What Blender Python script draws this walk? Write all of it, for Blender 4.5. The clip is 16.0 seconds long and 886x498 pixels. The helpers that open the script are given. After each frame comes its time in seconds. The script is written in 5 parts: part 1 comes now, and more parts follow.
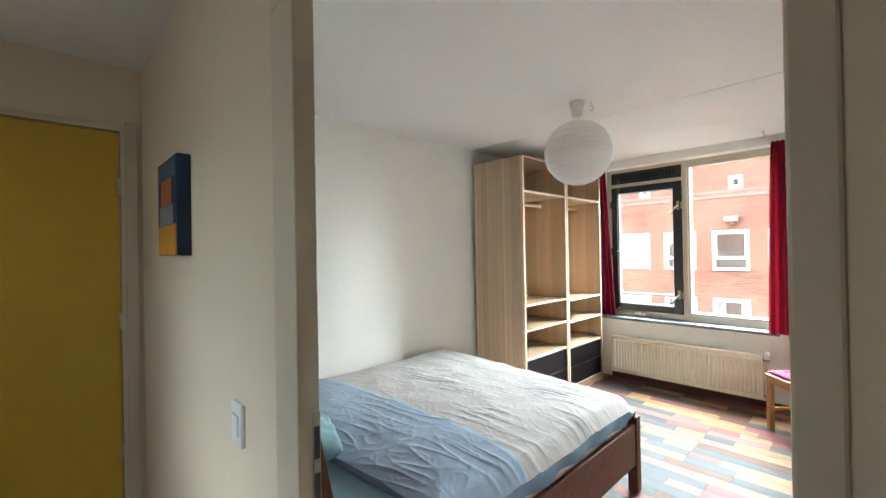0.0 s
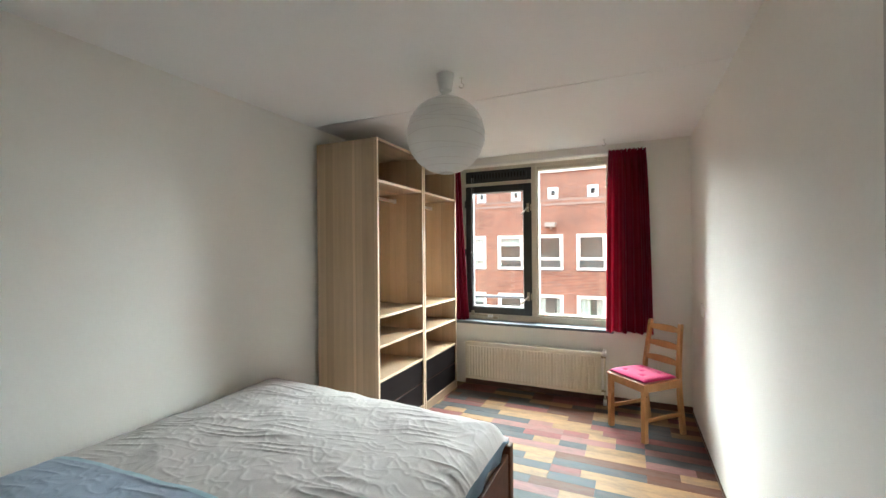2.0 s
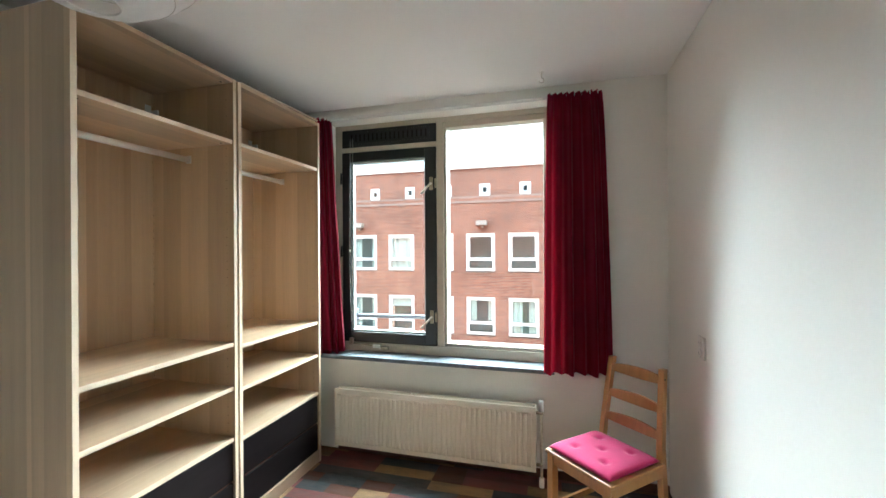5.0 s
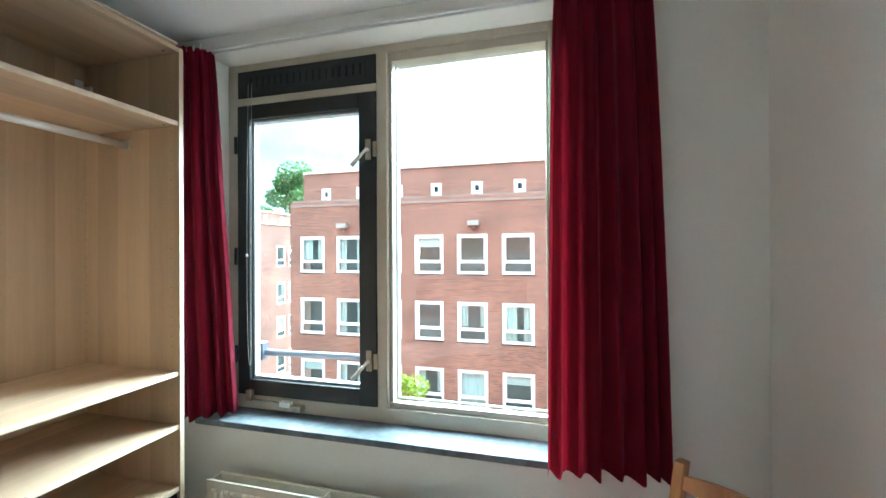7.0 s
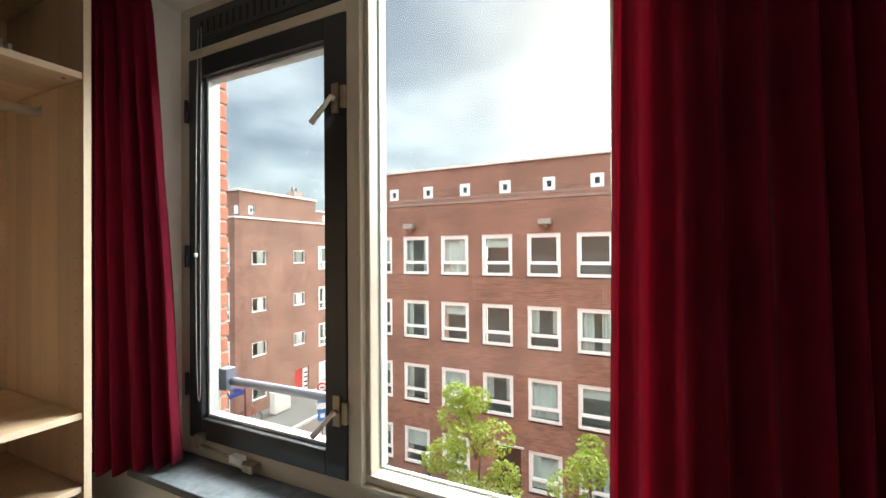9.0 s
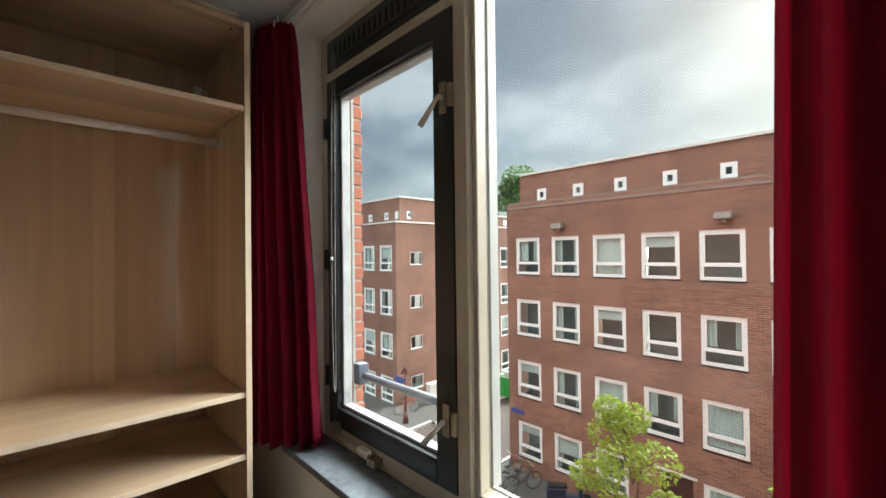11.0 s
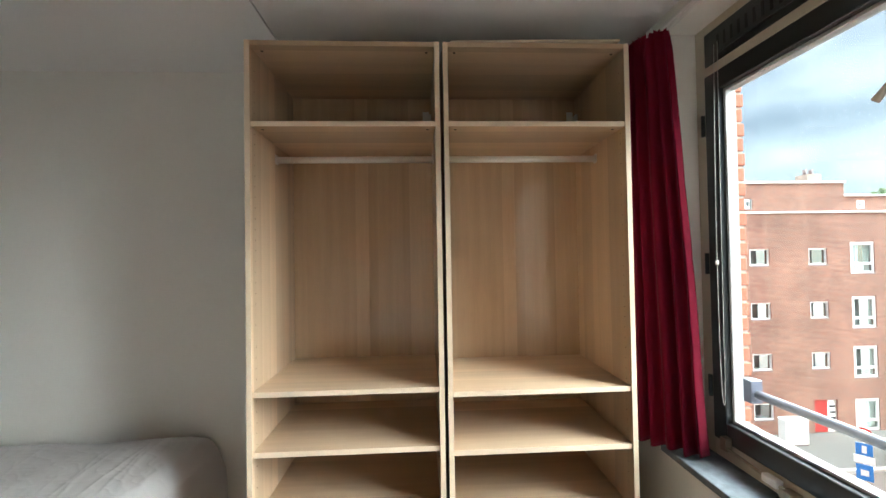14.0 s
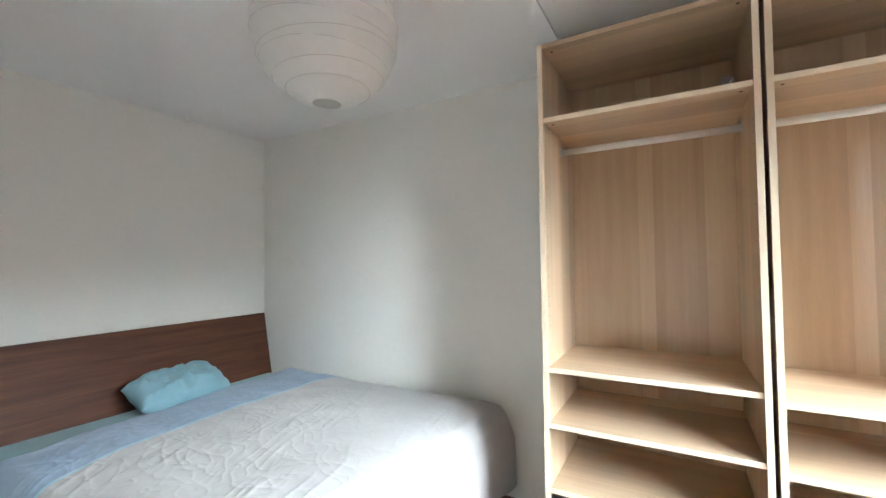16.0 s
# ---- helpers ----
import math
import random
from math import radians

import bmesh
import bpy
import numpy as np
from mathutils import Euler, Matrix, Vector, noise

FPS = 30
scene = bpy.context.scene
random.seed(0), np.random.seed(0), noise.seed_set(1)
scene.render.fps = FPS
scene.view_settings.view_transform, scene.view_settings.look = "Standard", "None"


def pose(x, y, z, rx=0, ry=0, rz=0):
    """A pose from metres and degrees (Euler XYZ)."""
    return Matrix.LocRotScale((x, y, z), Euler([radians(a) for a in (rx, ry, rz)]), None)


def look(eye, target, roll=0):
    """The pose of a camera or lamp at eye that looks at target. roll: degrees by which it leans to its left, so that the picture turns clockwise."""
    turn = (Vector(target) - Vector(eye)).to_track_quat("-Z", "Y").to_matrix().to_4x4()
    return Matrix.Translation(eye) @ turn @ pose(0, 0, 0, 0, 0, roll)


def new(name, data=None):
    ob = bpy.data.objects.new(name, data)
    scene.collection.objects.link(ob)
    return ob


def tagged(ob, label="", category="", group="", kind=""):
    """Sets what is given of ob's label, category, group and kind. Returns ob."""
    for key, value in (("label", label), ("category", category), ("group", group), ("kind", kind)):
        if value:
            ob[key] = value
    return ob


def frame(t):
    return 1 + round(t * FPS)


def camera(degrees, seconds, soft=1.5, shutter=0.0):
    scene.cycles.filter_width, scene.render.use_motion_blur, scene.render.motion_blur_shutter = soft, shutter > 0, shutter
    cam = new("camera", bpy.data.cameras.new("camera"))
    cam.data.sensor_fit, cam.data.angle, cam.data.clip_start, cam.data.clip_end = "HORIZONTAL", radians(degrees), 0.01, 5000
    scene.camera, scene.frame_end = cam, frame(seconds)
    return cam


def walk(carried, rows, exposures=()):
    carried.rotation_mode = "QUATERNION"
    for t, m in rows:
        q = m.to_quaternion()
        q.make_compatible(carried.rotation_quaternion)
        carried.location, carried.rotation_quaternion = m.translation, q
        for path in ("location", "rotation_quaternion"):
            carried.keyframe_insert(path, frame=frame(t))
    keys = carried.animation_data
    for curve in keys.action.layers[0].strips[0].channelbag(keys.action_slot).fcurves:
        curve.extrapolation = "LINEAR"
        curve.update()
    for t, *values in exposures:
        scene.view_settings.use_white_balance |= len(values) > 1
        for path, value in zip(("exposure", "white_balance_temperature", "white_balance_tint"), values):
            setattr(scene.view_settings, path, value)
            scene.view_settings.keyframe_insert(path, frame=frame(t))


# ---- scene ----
cam = camera(94.4, 16.0)
PATH = [
    (0, (2.75, -0.182, 1.504), (1.31, 1.206, 1.513), -1.0),
    (0.5, (2.619, -0.083, 1.491), (1.366, 1.476, 1.498), -0.8),
    (1, (2.521, 0.037, 1.501), (1.437, 1.718, 1.505), -0.7),
    (1.5, (2.42, 0.143, 1.51), (1.48, 1.908, 1.507), -0.6),
    (2, (2.335, 0.29, 1.506), (1.504, 2.108, 1.507), -0.5),
    (2.5, (2.289, 0.492, 1.494), (1.542, 2.347, 1.494), -0.5),
    (3, (2.258, 0.75, 1.486), (1.577, 2.63, 1.49), -0.4),
    (3.5, (2.232, 1.027, 1.469), (1.601, 2.925, 1.475), -0.4),
    (4, (2.221, 1.305, 1.47), (1.626, 3.214, 1.473), -0.4),
    (6.5, (2.188, 2.753, 1.487), (1.671, 4.685, 1.489), -0.3),
    (7, (2.144, 3.007, 1.488), (1.621, 4.937, 1.494), -0.3),
    (7.5, (2.163, 3.241, 1.471), (1.598, 5.159, 1.483), -0.5),
    (8, (2.165, 3.438, 1.472), (1.531, 5.335, 1.485), -0.5),
    (10.5, (2.197, 3.896, 1.475), (0.895, 5.414, 1.495), -0.6),
    (11, (2.207, 3.878, 1.482), (0.764, 5.263, 1.505), -0.7),
    (11.5, (2.205, 3.821, 1.498), (0.625, 5.047, 1.521), -0.6),
    (12, (2.19, 3.767, 1.501), (0.483, 4.809, 1.527), -0.7),
    (12.5, (2.184, 3.717, 1.5), (0.365, 4.549, 1.531), -0.8),
    (13, (2.183, 3.664, 1.503), (0.276, 4.268, 1.535), -0.8),
    (13.5, (2.183, 3.616, 1.505), (0.220, 3.999, 1.538), -0.85),
    (14, (2.206, 3.574, 1.508), (0.210, 3.678, 1.546), -0.95),
    (14.5, (2.229, 3.523, 1.509), (0.237, 3.348, 1.545), -1.0),
    (15, (2.249, 3.475, 1.497), (0.305, 3.010, 1.533), -1.1),
    (15.5, (2.275, 3.421, 1.471), (0.417, 2.683, 1.522), -1.0),
    (16, (2.298, 3.401, 1.445), (0.564, 2.407, 1.506), -0.7),
]
EXPOSURES = [(0, 4.63, 5700, 0), (0.5, 4.25, 5720, -1), (1.5, 4.07, 5850, 0), (4.2, 3.9, 5750, -1), (6.5, 4.0, 4650, -12), (7, 3.95, 4950, -10), (7.5, 3.78, 6200, 4), (8, 3.53, 6300, 4), (10.5, 2.6, 6200, 3),
             (12, 2.55, 6600, 8), (12.5, 2.65, 6980, 11), (13, 2.89, 6450, 7), (13.5, 3.1, 6600, 9), (14.5, 3.74, 5200, -6), (15, 4.01, 5600, 0), (16, 4.31, 5450, 0)]
walk(cam, [(t, look(eye, target, roll)) for t, eye, target, roll in PATH], EXPOSURES)

# world: an overcast, broken cloud layer over a clear sky
world = bpy.data.worlds.new("overcast_sky")
scene.world = world
world.use_nodes = True
wn, wl = world.node_tree.nodes, world.node_tree.links
wn.clear()
sky = wn.new("ShaderNodeTexSky")
sky.sky_type, sky.sun_disc = "NISHITA", False
sky.sun_elevation, sky.sun_rotation = radians(28), radians(356.5)
wco = wn.new("ShaderNodeTexCoord")
wmap = wn.new("ShaderNodeMapping")
wmap.inputs["Scale"].default_value = (1.0, 1.0, 2.6)
wnoise = wn.new("ShaderNodeTexNoise")
wnoise.inputs["Scale"].default_value, wnoise.inputs["Detail"].default_value = 2.9, 7
wnoise.inputs["Roughness"].default_value = 0.52
wramp = wn.new("ShaderNodeValToRGB")
for pos, col in ((0.37, (0.27, 0.29, 0.315, 1)), (0.49, (0.47, 0.49, 0.51, 1)), (0.63, (0.84, 0.845, 0.845, 1))):
    e = wramp.color_ramp.elements.new(pos)
    e.color = col
wramp.color_ramp.elements.remove(wramp.color_ramp.elements[0])
wramp.color_ramp.elements.remove(wramp.color_ramp.elements[-1])
wbg1, wbg2 = wn.new("ShaderNodeBackground"), wn.new("ShaderNodeBackground")
wbg1.inputs["Strength"].default_value, wbg2.inputs["Strength"].default_value = 0.007, 0.29
# the broken cover is several times as bright high in the south, behind the house, as at the horizon
wgrad, wmul = wn.new("ShaderNodeMapRange"), wn.new("ShaderNodeMix")
wgrad.inputs["From Min"].default_value, wgrad.inputs["From Max"].default_value = 0.0, 1.0
wgrad.inputs["To Min"].default_value, wgrad.inputs["To Max"].default_value = 0.38, 4.6
wmul.data_type, wmul.blend_type = "RGBA", "MULTIPLY"
wmul.inputs["Factor"].default_value = 1.0
wsq = wn.new("ShaderNodeMath")
wsq.operation = "POWER"
wsq.inputs[1].default_value = 6.0
wsq.use_clamp = True
wdot = wn.new("ShaderNodeVectorMath")
wdot.operation = "DOT_PRODUCT"
wdot.inputs[1].default_value = (-0.04, -0.60, 0.80)
wl.new(wco.outputs["Generated"], wdot.inputs[0])
wl.new(wdot.outputs["Value"], wsq.inputs[0])
wl.new(wsq.outputs[0], wgrad.inputs["Value"])
wadd, wout = wn.new("ShaderNodeAddShader"), wn.new("ShaderNodeOutputWorld")
wl.new(sky.outputs[0], wbg1.inputs["Color"])
wl.new(wco.outputs["Generated"], wmap.inputs["Vector"])
wl.new(wmap.outputs[0], wnoise.inputs["Vector"])
wl.new(wnoise.outputs["Fac"], wramp.inputs["Fac"])
wl.new(wramp.outputs["Color"], wmul.inputs["A"])
wl.new(wgrad.outputs[0], wmul.inputs["B"])
wl.new(wmul.outputs["Result"], wbg2.inputs["Color"])
wl.new(wbg1.outputs[0], wadd.inputs[0])
wl.new(wbg2.outputs[0], wadd.inputs[1])
wl.new(wadd.outputs[0], wout.inputs["Surface"])
# very wide lamp from the north, added as sky light to brighten the room
sky_fill_sun = new("sky_fill_sun", bpy.data.lights.new("sky_fill_sun", "SUN"))
sky_fill_sun.data.energy, sky_fill_sun.data.angle, sky_fill_sun.data.color = 5.0, radians(85), (1.0, 0.98, 0.95)
sky_fill_sun.matrix_basis = look((0, 0, 0), (0.06, -1.0, -0.54))


# ---- materials ----
def material(name, colour, rough=0.6, metal=0.0, spread=0.08, scale=8.0, stretch=(1, 1, 1), grain=60.0, bump=0.1, depth=0.002, dark=None, island=0.0, coat=0.0, sheen=0.0, gloss=0.5):
    """A principled surface with colour variation at two scales and a fine relief."""
    m = bpy.data.materials.new(name)
    m.use_nodes = True
    n, l = m.node_tree.nodes, m.node_tree.links
    p = n["Principled BSDF"]
    p.inputs["Roughness"].default_value, p.inputs["Metallic"].default_value = rough, metal
    p.inputs["Coat Weight"].default_value, p.inputs["Sheen Weight"].default_value = coat, sheen
    co, mp = n.new("ShaderNodeTexCoord"), n.new("ShaderNodeMapping")
    mp.inputs["Scale"].default_value = stretch
    l.new(co.outputs["Object"], mp.inputs["Vector"])
    big, fine = n.new("ShaderNodeTexNoise"), n.new("ShaderNodeTexNoise")
    big.inputs["Scale"].default_value, big.inputs["Detail"].default_value = scale, 4
    fine.inputs["Scale"].default_value, fine.inputs["Detail"].default_value = grain, 5
    l.new(mp.outputs[0], big.inputs["Vector"])
    l.new(mp.outputs[0], fine.inputs["Vector"])
    add = n.new("ShaderNodeMath")
    add.operation = "MULTIPLY_ADD"
    add.inputs[1].default_value = 0.45
    l.new(fine.outputs["Fac"], add.inputs[0])
    l.new(big.outputs["Fac"], add.inputs[2])
    last = add.outputs[0]
    if island:
        info, mul = n.new("ShaderNodeObjectInfo"), n.new("ShaderNodeMath")
        geo, both = n.new("ShaderNodeNewGeometry"), n.new("ShaderNodeMath")
        both.operation = "ADD"
        l.new(info.outputs["Random"], both.inputs[0])
        l.new(geo.outputs["Random Per Island"], both.inputs[1])
        mul.operation = "MULTIPLY_ADD"
        mul.inputs[1].default_value = island
        l.new(both.outputs[0], mul.inputs[0])
        l.new(last, mul.inputs[2])
        last = mul.outputs[0]
    ramp = n.new("ShaderNodeValToRGB")
    lo = dark or [c * (1 - spread) for c in colour]
    hi = [min(1, c * (1 + spread)) for c in colour]
    ramp.color_ramp.elements[0].position, ramp.color_ramp.elements[0].color = 0.45, (*lo, 1)
    ramp.color_ramp.elements[1].position, ramp.color_ramp.elements[1].color = 1.0 + island, (*hi, 1)
    l.new(last, ramp.inputs["Fac"])
    l.new(ramp.outputs["Color"], p.inputs["Base Color"])
    p.inputs["Specular IOR Level"].default_value = gloss
    if bump:
        b = n.new("ShaderNodeBump")
        b.inputs["Strength"].default_value, b.inputs["Distance"].default_value = bump, depth
        l.new(fine.outputs["Fac"], b.inputs["Height"])
        l.new(b.outputs[0], p.inputs["Normal"])
    return m


WALL = material("wall_paint", (0.87, 0.853, 0.80), 0.85, spread=0.025, scale=1.5, grain=90, bump=0.25, depth=0.0015)
HALLP = material("hall_cream_paint", (0.78, 0.665, 0.49), 0.85, spread=0.03, scale=1.5, grain=90, bump=0.25, depth=0.0015)
CEIL = material("ceiling_paint", (0.89, 0.885, 0.87), 0.9, spread=0.02, scale=1.2, grain=70, bump=0.2, depth=0.0015)


BLACKBROWN = material("black_brown_foil", (0.009, 0.007, 0.0075), 0.4, gloss=0.18, spread=0.25, scale=6, stretch=(4, 0.3, 4), grain=40, bump=0.05)
WALNUT = material("dark_walnut", (0.10, 0.040, 0.021), 0.5, gloss=0.22, spread=0.35, scale=4, stretch=(0.5, 6, 9), grain=14, bump=0.08, depth=0.0006)
PINE = material("lacquered_pine", (0.44, 0.22, 0.08), 0.35, spread=0.15, scale=5, stretch=(6, 6, 0.6), grain=30, bump=0.06, depth=0.0005, coat=0.2)
MAGENTA = material("magenta_cotton", (0.47, 0.006, 0.11), 0.85, spread=0.12, scale=14, grain=400, bump=0.35, depth=0.001, sheen=0.2)
CURTAIN = material("wine_red_curtain", (0.27, 0.005, 0.036), 0.85, spread=0.12, scale=8, grain=600, bump=0.3, depth=0.0008, sheen=0.1, gloss=0.25)
SHEET = material("grey_white_duvet", (0.535, 0.512, 0.503), 0.9, spread=0.04, scale=6, grain=300, bump=0.2, depth=0.001, sheen=0.15)
BLUE = material("light_blue_cotton", (0.32, 0.405, 0.54), 0.9, spread=0.08, scale=6, grain=300, bump=0.2, depth=0.001, sheen=0.15)
TURQ = material("turquoise_cotton", (0.23, 0.37, 0.42), 0.9, spread=0.08, scale=6, grain=300, bump=0.2, depth=0.001, sheen=0.15)
RADW = material("cream_enamel", (0.76, 0.72, 0.60), 0.35, spread=0.03, scale=4, grain=50, bump=0.03, coat=0.2)
CREAM = material("cream_window_paint", (0.52, 0.47, 0.37), 0.45, spread=0.05, scale=7, grain=60, bump=0.06, coat=0.1)
BLACKP = material("black_green_paint", (0.012, 0.016, 0.018), 0.35, spread=0.3, scale=7, grain=60, bump=0.06, coat=0.2)
SLATE = material("slate_sill", (0.155, 0.18, 0.20), 0.6, gloss=0.25, spread=0.5, scale=7, grain=40, bump=0.08)
RAILM = material("silver_lacquered_metal", (0.80, 0.79, 0.77), 0.36, metal=0.45, spread=0.05, scale=20, grain=200, bump=0.02)
CHROME = material("brushed_metal", (0.62, 0.60, 0.57), 0.3, metal=1.0, spread=0.08, scale=20, grain=200, bump=0.03)
PALEM = material("pale_worn_metal", (0.72, 0.69, 0.62), 0.42, metal=0.7, spread=0.12, scale=30, grain=200, bump=0.05)
BRASS = material("aged_brass", (0.42, 0.37, 0.28), 0.38, metal=1.0, spread=0.25, scale=30, grain=200, bump=0.05)
WHITE = material("white_plastic", (0.80, 0.79, 0.76), 0.4, spread=0.02, scale=5, grain=80, bump=0.02)
DOORP = material("grey_gloss_door_paint", (0.62, 0.61, 0.58), 0.11, spread=0.03, scale=3, grain=30, bump=0.03)
JAMB = material("cream_door_frame_paint", (0.66, 0.575, 0.43), 0.4, spread=0.04, scale=4, grain=40, bump=0.04)
YELLOW = material("yellow_door_paint", (0.62, 0.40, 0.045), 0.4, spread=0.06, scale=4, grain=40, bump=0.04)
BASE = material("dark_wood_skirting", (0.10, 0.045, 0.025), 0.45, spread=0.25, scale=6, stretch=(1, 1, 6), grain=30, bump=0.06)


def see_through(m, share, col):
    """Lets some light pass diffusely through a thin cloth or paper."""
    n, l = m.node_tree.nodes, m.node_tree.links
    tr, mx = n.new("ShaderNodeBsdfTranslucent"), n.new("ShaderNodeMixShader")
    tr.inputs["Color"].default_value = (*col, 1)
    mx.inputs["Fac"].default_value = share
    l.new(n["Principled BSDF"].outputs[0], mx.inputs[1])
    l.new(tr.outputs[0], mx.inputs[2])
    l.new(mx.outputs[0], n["Material Output"].inputs["Surface"])


see_through(CURTAIN, 0.06, (0.5, 0.02, 0.05))


def glass(name):
    """A thin clear pane: it lets light straight through, and gloss grows towards grazing angles."""
    m = bpy.data.materials.new(name)
    m.use_nodes = True
    n, l = m.node_tree.nodes, m.node_tree.links
    n.remove(n["Principled BSDF"])
    tr, gl, fr, mx, pw = n.new("ShaderNodeBsdfTransparent"), n.new("ShaderNodeBsdfGlossy"), n.new("ShaderNodeLayerWeight"), n.new("ShaderNodeMixShader"), n.new("ShaderNodeMath")
    tr.inputs["Color"].default_value = (0.95, 0.97, 0.96, 1)
    gl.inputs["Roughness"].default_value = 0.0
    fr.inputs["Blend"].default_value = 0.5
    pw.operation, pw.inputs[1].default_value = "POWER", 4.5
    low = n.new("ShaderNodeMath")
    low.operation, low.inputs[1].default_value, low.inputs[2].default_value = "MULTIPLY_ADD", 0.5, 0.03
    l.new(fr.outputs["Facing"], pw.inputs[0])
    l.new(pw.outputs[0], low.inputs[0])
    l.new(low.outputs[0], mx.inputs[0])
    l.new(tr.outputs[0], mx.inputs[1])
    l.new(gl.outputs[0], mx.inputs[2])
    l.new(mx.outputs[0], n["Material Output"].inputs["Surface"])
    return m


GLASS = glass("window_glass")


# ---- helpers ----
def box(bm, x0, y0, z0, x1, y1, z1):
    v = [bm.verts.new((x, y, z)) for x in (x0, x1) for y in (y0, y1) for z in (z0, z1)]
    for a in ((0, 1, 3, 2), (4, 6, 7, 5), (0, 4, 5, 1), (2, 3, 7, 6), (0, 2, 6, 4), (1, 5, 7, 3)):
        bm.faces.new([v[i] for i in a])
    return v


def soften(bm, width, segments=2):
    bmesh.ops.bevel(bm, geom=bm.edges[:], offset=width, segments=segments, affect="EDGES", profile=0.5, clamp_overlap=True)


def tube(bm, a, b, r, r2=None, sides=12):
    a, b = Vector(a), Vector(b)
    q = (b - a).to_track_quat("Z", "Y").to_matrix().to_4x4()
    bmesh.ops.create_cone(bm, cap_ends=True, segments=sides, radius1=r, radius2=r if r2 is None else r2, depth=(b - a).length, matrix=Matrix.Translation((a + b) / 2) @ q)


def link(name, bm, mat, smooth=False):
    me = bpy.data.meshes.new(name)
    bmesh.ops.recalc_face_normals(bm, faces=bm.faces)
    if smooth:
        for f in bm.faces:
            f.smooth = True
    bm.to_mesh(me)
    bm.free()
    for mm in mat if isinstance(mat, (list, tuple)) else [mat]:
        me.materials.append(mm)
    return new(name, me)


def part(name, bm, mat, parent, label="", smooth=False):
    ob = link(name, bm, mat, smooth)
    ob.parent = parent
    return tagged(ob, label)


def block(name, mat, parent, x0, y0, z0, x1, y1, z1, soft=0.0, label="", segments=2):
    bm = bmesh.new()
    box(bm, x0, y0, z0, x1, y1, z1)
    if soft:
        soften(bm, soft, segments)
    return part(name, bm, mat, parent, label)


def rod(name, mat, parent, a, b, r, r2=None, label="", sides=14):
    bm = bmesh.new()
    tube(bm, a, b, r, r2, sides)
    ob = part(name, bm, mat, parent, label)
    for f in ob.data.polygons:
        f.use_smooth = len(f.vertices) == 4
    return ob


def thing(name, m, label, category, group="", kind=""):
    ob = new(name)
    ob.matrix_basis = m
    ob.empty_display_size = 0.1
    return tagged(ob, label, category, group, kind)


def slab(name, mat, boxes, label="", category=""):
    """A piece of the setting made of boxes that meet end to end."""
    bm = bmesh.new()
    for b in boxes:
        box(bm, *b)
    return tagged(link(name, bm, mat), label, category, kind="structure")


# ---- the room's shell ----
X0, X1, Y0, Y1, H = -0.03, 2.84, 0.27, 4.615, 2.515
OX0, OX1, OZ0, OZ1 = 0.54, 2.15, 0.672, 2.43   # window opening
DX0, DX1, DZ = 1.915, 2.71, 2.06  # bedroom doorway
HY = 0.195                       # hall face of the back wall
slab("wall_west", WALL, [(X0 - 0.12, Y0, -0.15, X0, Y1, H)], "plain off-white plastered wall beside the bed", "wall")
slab("wall_east", WALL, [(X1, Y0, -0.15, X1 + 0.12, Y1, H)], "plain off-white plastered wall behind the chair", "wall")
slab("wall_north", WALL, [(X0 - 0.12, Y1, -0.15, OX0, 4.86, H + 0.15), (OX1, Y1, -0.15, X1 + 0.12, 4.86, H + 0.15), (OX0, Y1, -0.15, OX1, 4.86, OZ0), (OX0, Y1, OZ1, OX1, 4.86, H + 0.15)], "off-white window wall with a wide opening", "wall")
slab("wall_south", WALL, [(X0, HY + 0.02, 0, DX0 - 0.115, Y0, H), (DX1 + 0.03, HY + 0.02, 0, 4.1, Y0, H), (DX0 - 0.115, HY + 0.02, DZ + 0.03, DX1 + 0.03, Y0, H)], "off-white partition wall with the bedroom doorway", "wall")
slab("wall_hall_north", HALLP, [(0.0, HY, 0, DX0 - 0.115, HY + 0.02, H), (DX1 + 0.03, HY, 0, 4.1, HY + 0.02, H), (DX0 - 0.115, HY, DZ + 0.03, DX1 + 0.03, HY + 0.02, H)], "cream plaster of the hall round the bedroom doorway", "wall")
slab("ceiling", CEIL, [(X0, Y0, H, X1, 2.92, H + 0.15), (X0, 2.929, H, X1, Y1, H + 0.15), (X0, 2.92, H + 0.014, X1, 2.929, H + 0.15), (0.0, -1.2, H, 4.1, Y0, H + 0.15)], "white concrete slab ceiling with one seam", "ceiling")
FLOOR = slab("floor", BASE, [(X0 - 0.1, HY, -0.15, X1 + 0.1, Y1, -0.008), (-0.14, -1.2, -0.15, 4.1, HY, 0.0)], "patchwork laminate floor in red, ochre, blue-grey and brown", "floor")
slab("wall_hall_end", HALLP, [(-0.12, -1.2, 0, 0.0, -0.845, H), (-0.12, 0.12, 0, 0.0, HY, H), (-0.12, -0.845, 2.195, 0.0, 0.12, H)], "cream hall wall around the yellow door", "wall")
slab("wall_hall_back", HALLP, [(-0.24, -1.0, 0, -0.14, 0.2, H)], "cream wall behind the yellow door", "wall")
# the opening is added out of view, to let sky light into the hall
slab("wall_hall_south", HALLP, [(0.0, -1.3, 0, 1.0, -1.2, H), (1.9, -1.3, 0, 4.2, -1.2, H), (1.0, -1.3, 0, 1.9, -1.2, 1.2), (1.0, -1.3, 1.95, 1.9, -1.2, H)], "cream hall wall with an added unseen opening that lights the hall", "wall")
slab("wall_hall_east", HALLP, [(4.1, -1.2, 0, 4.2, Y0, H)], "plain cream hall wall", "wall")

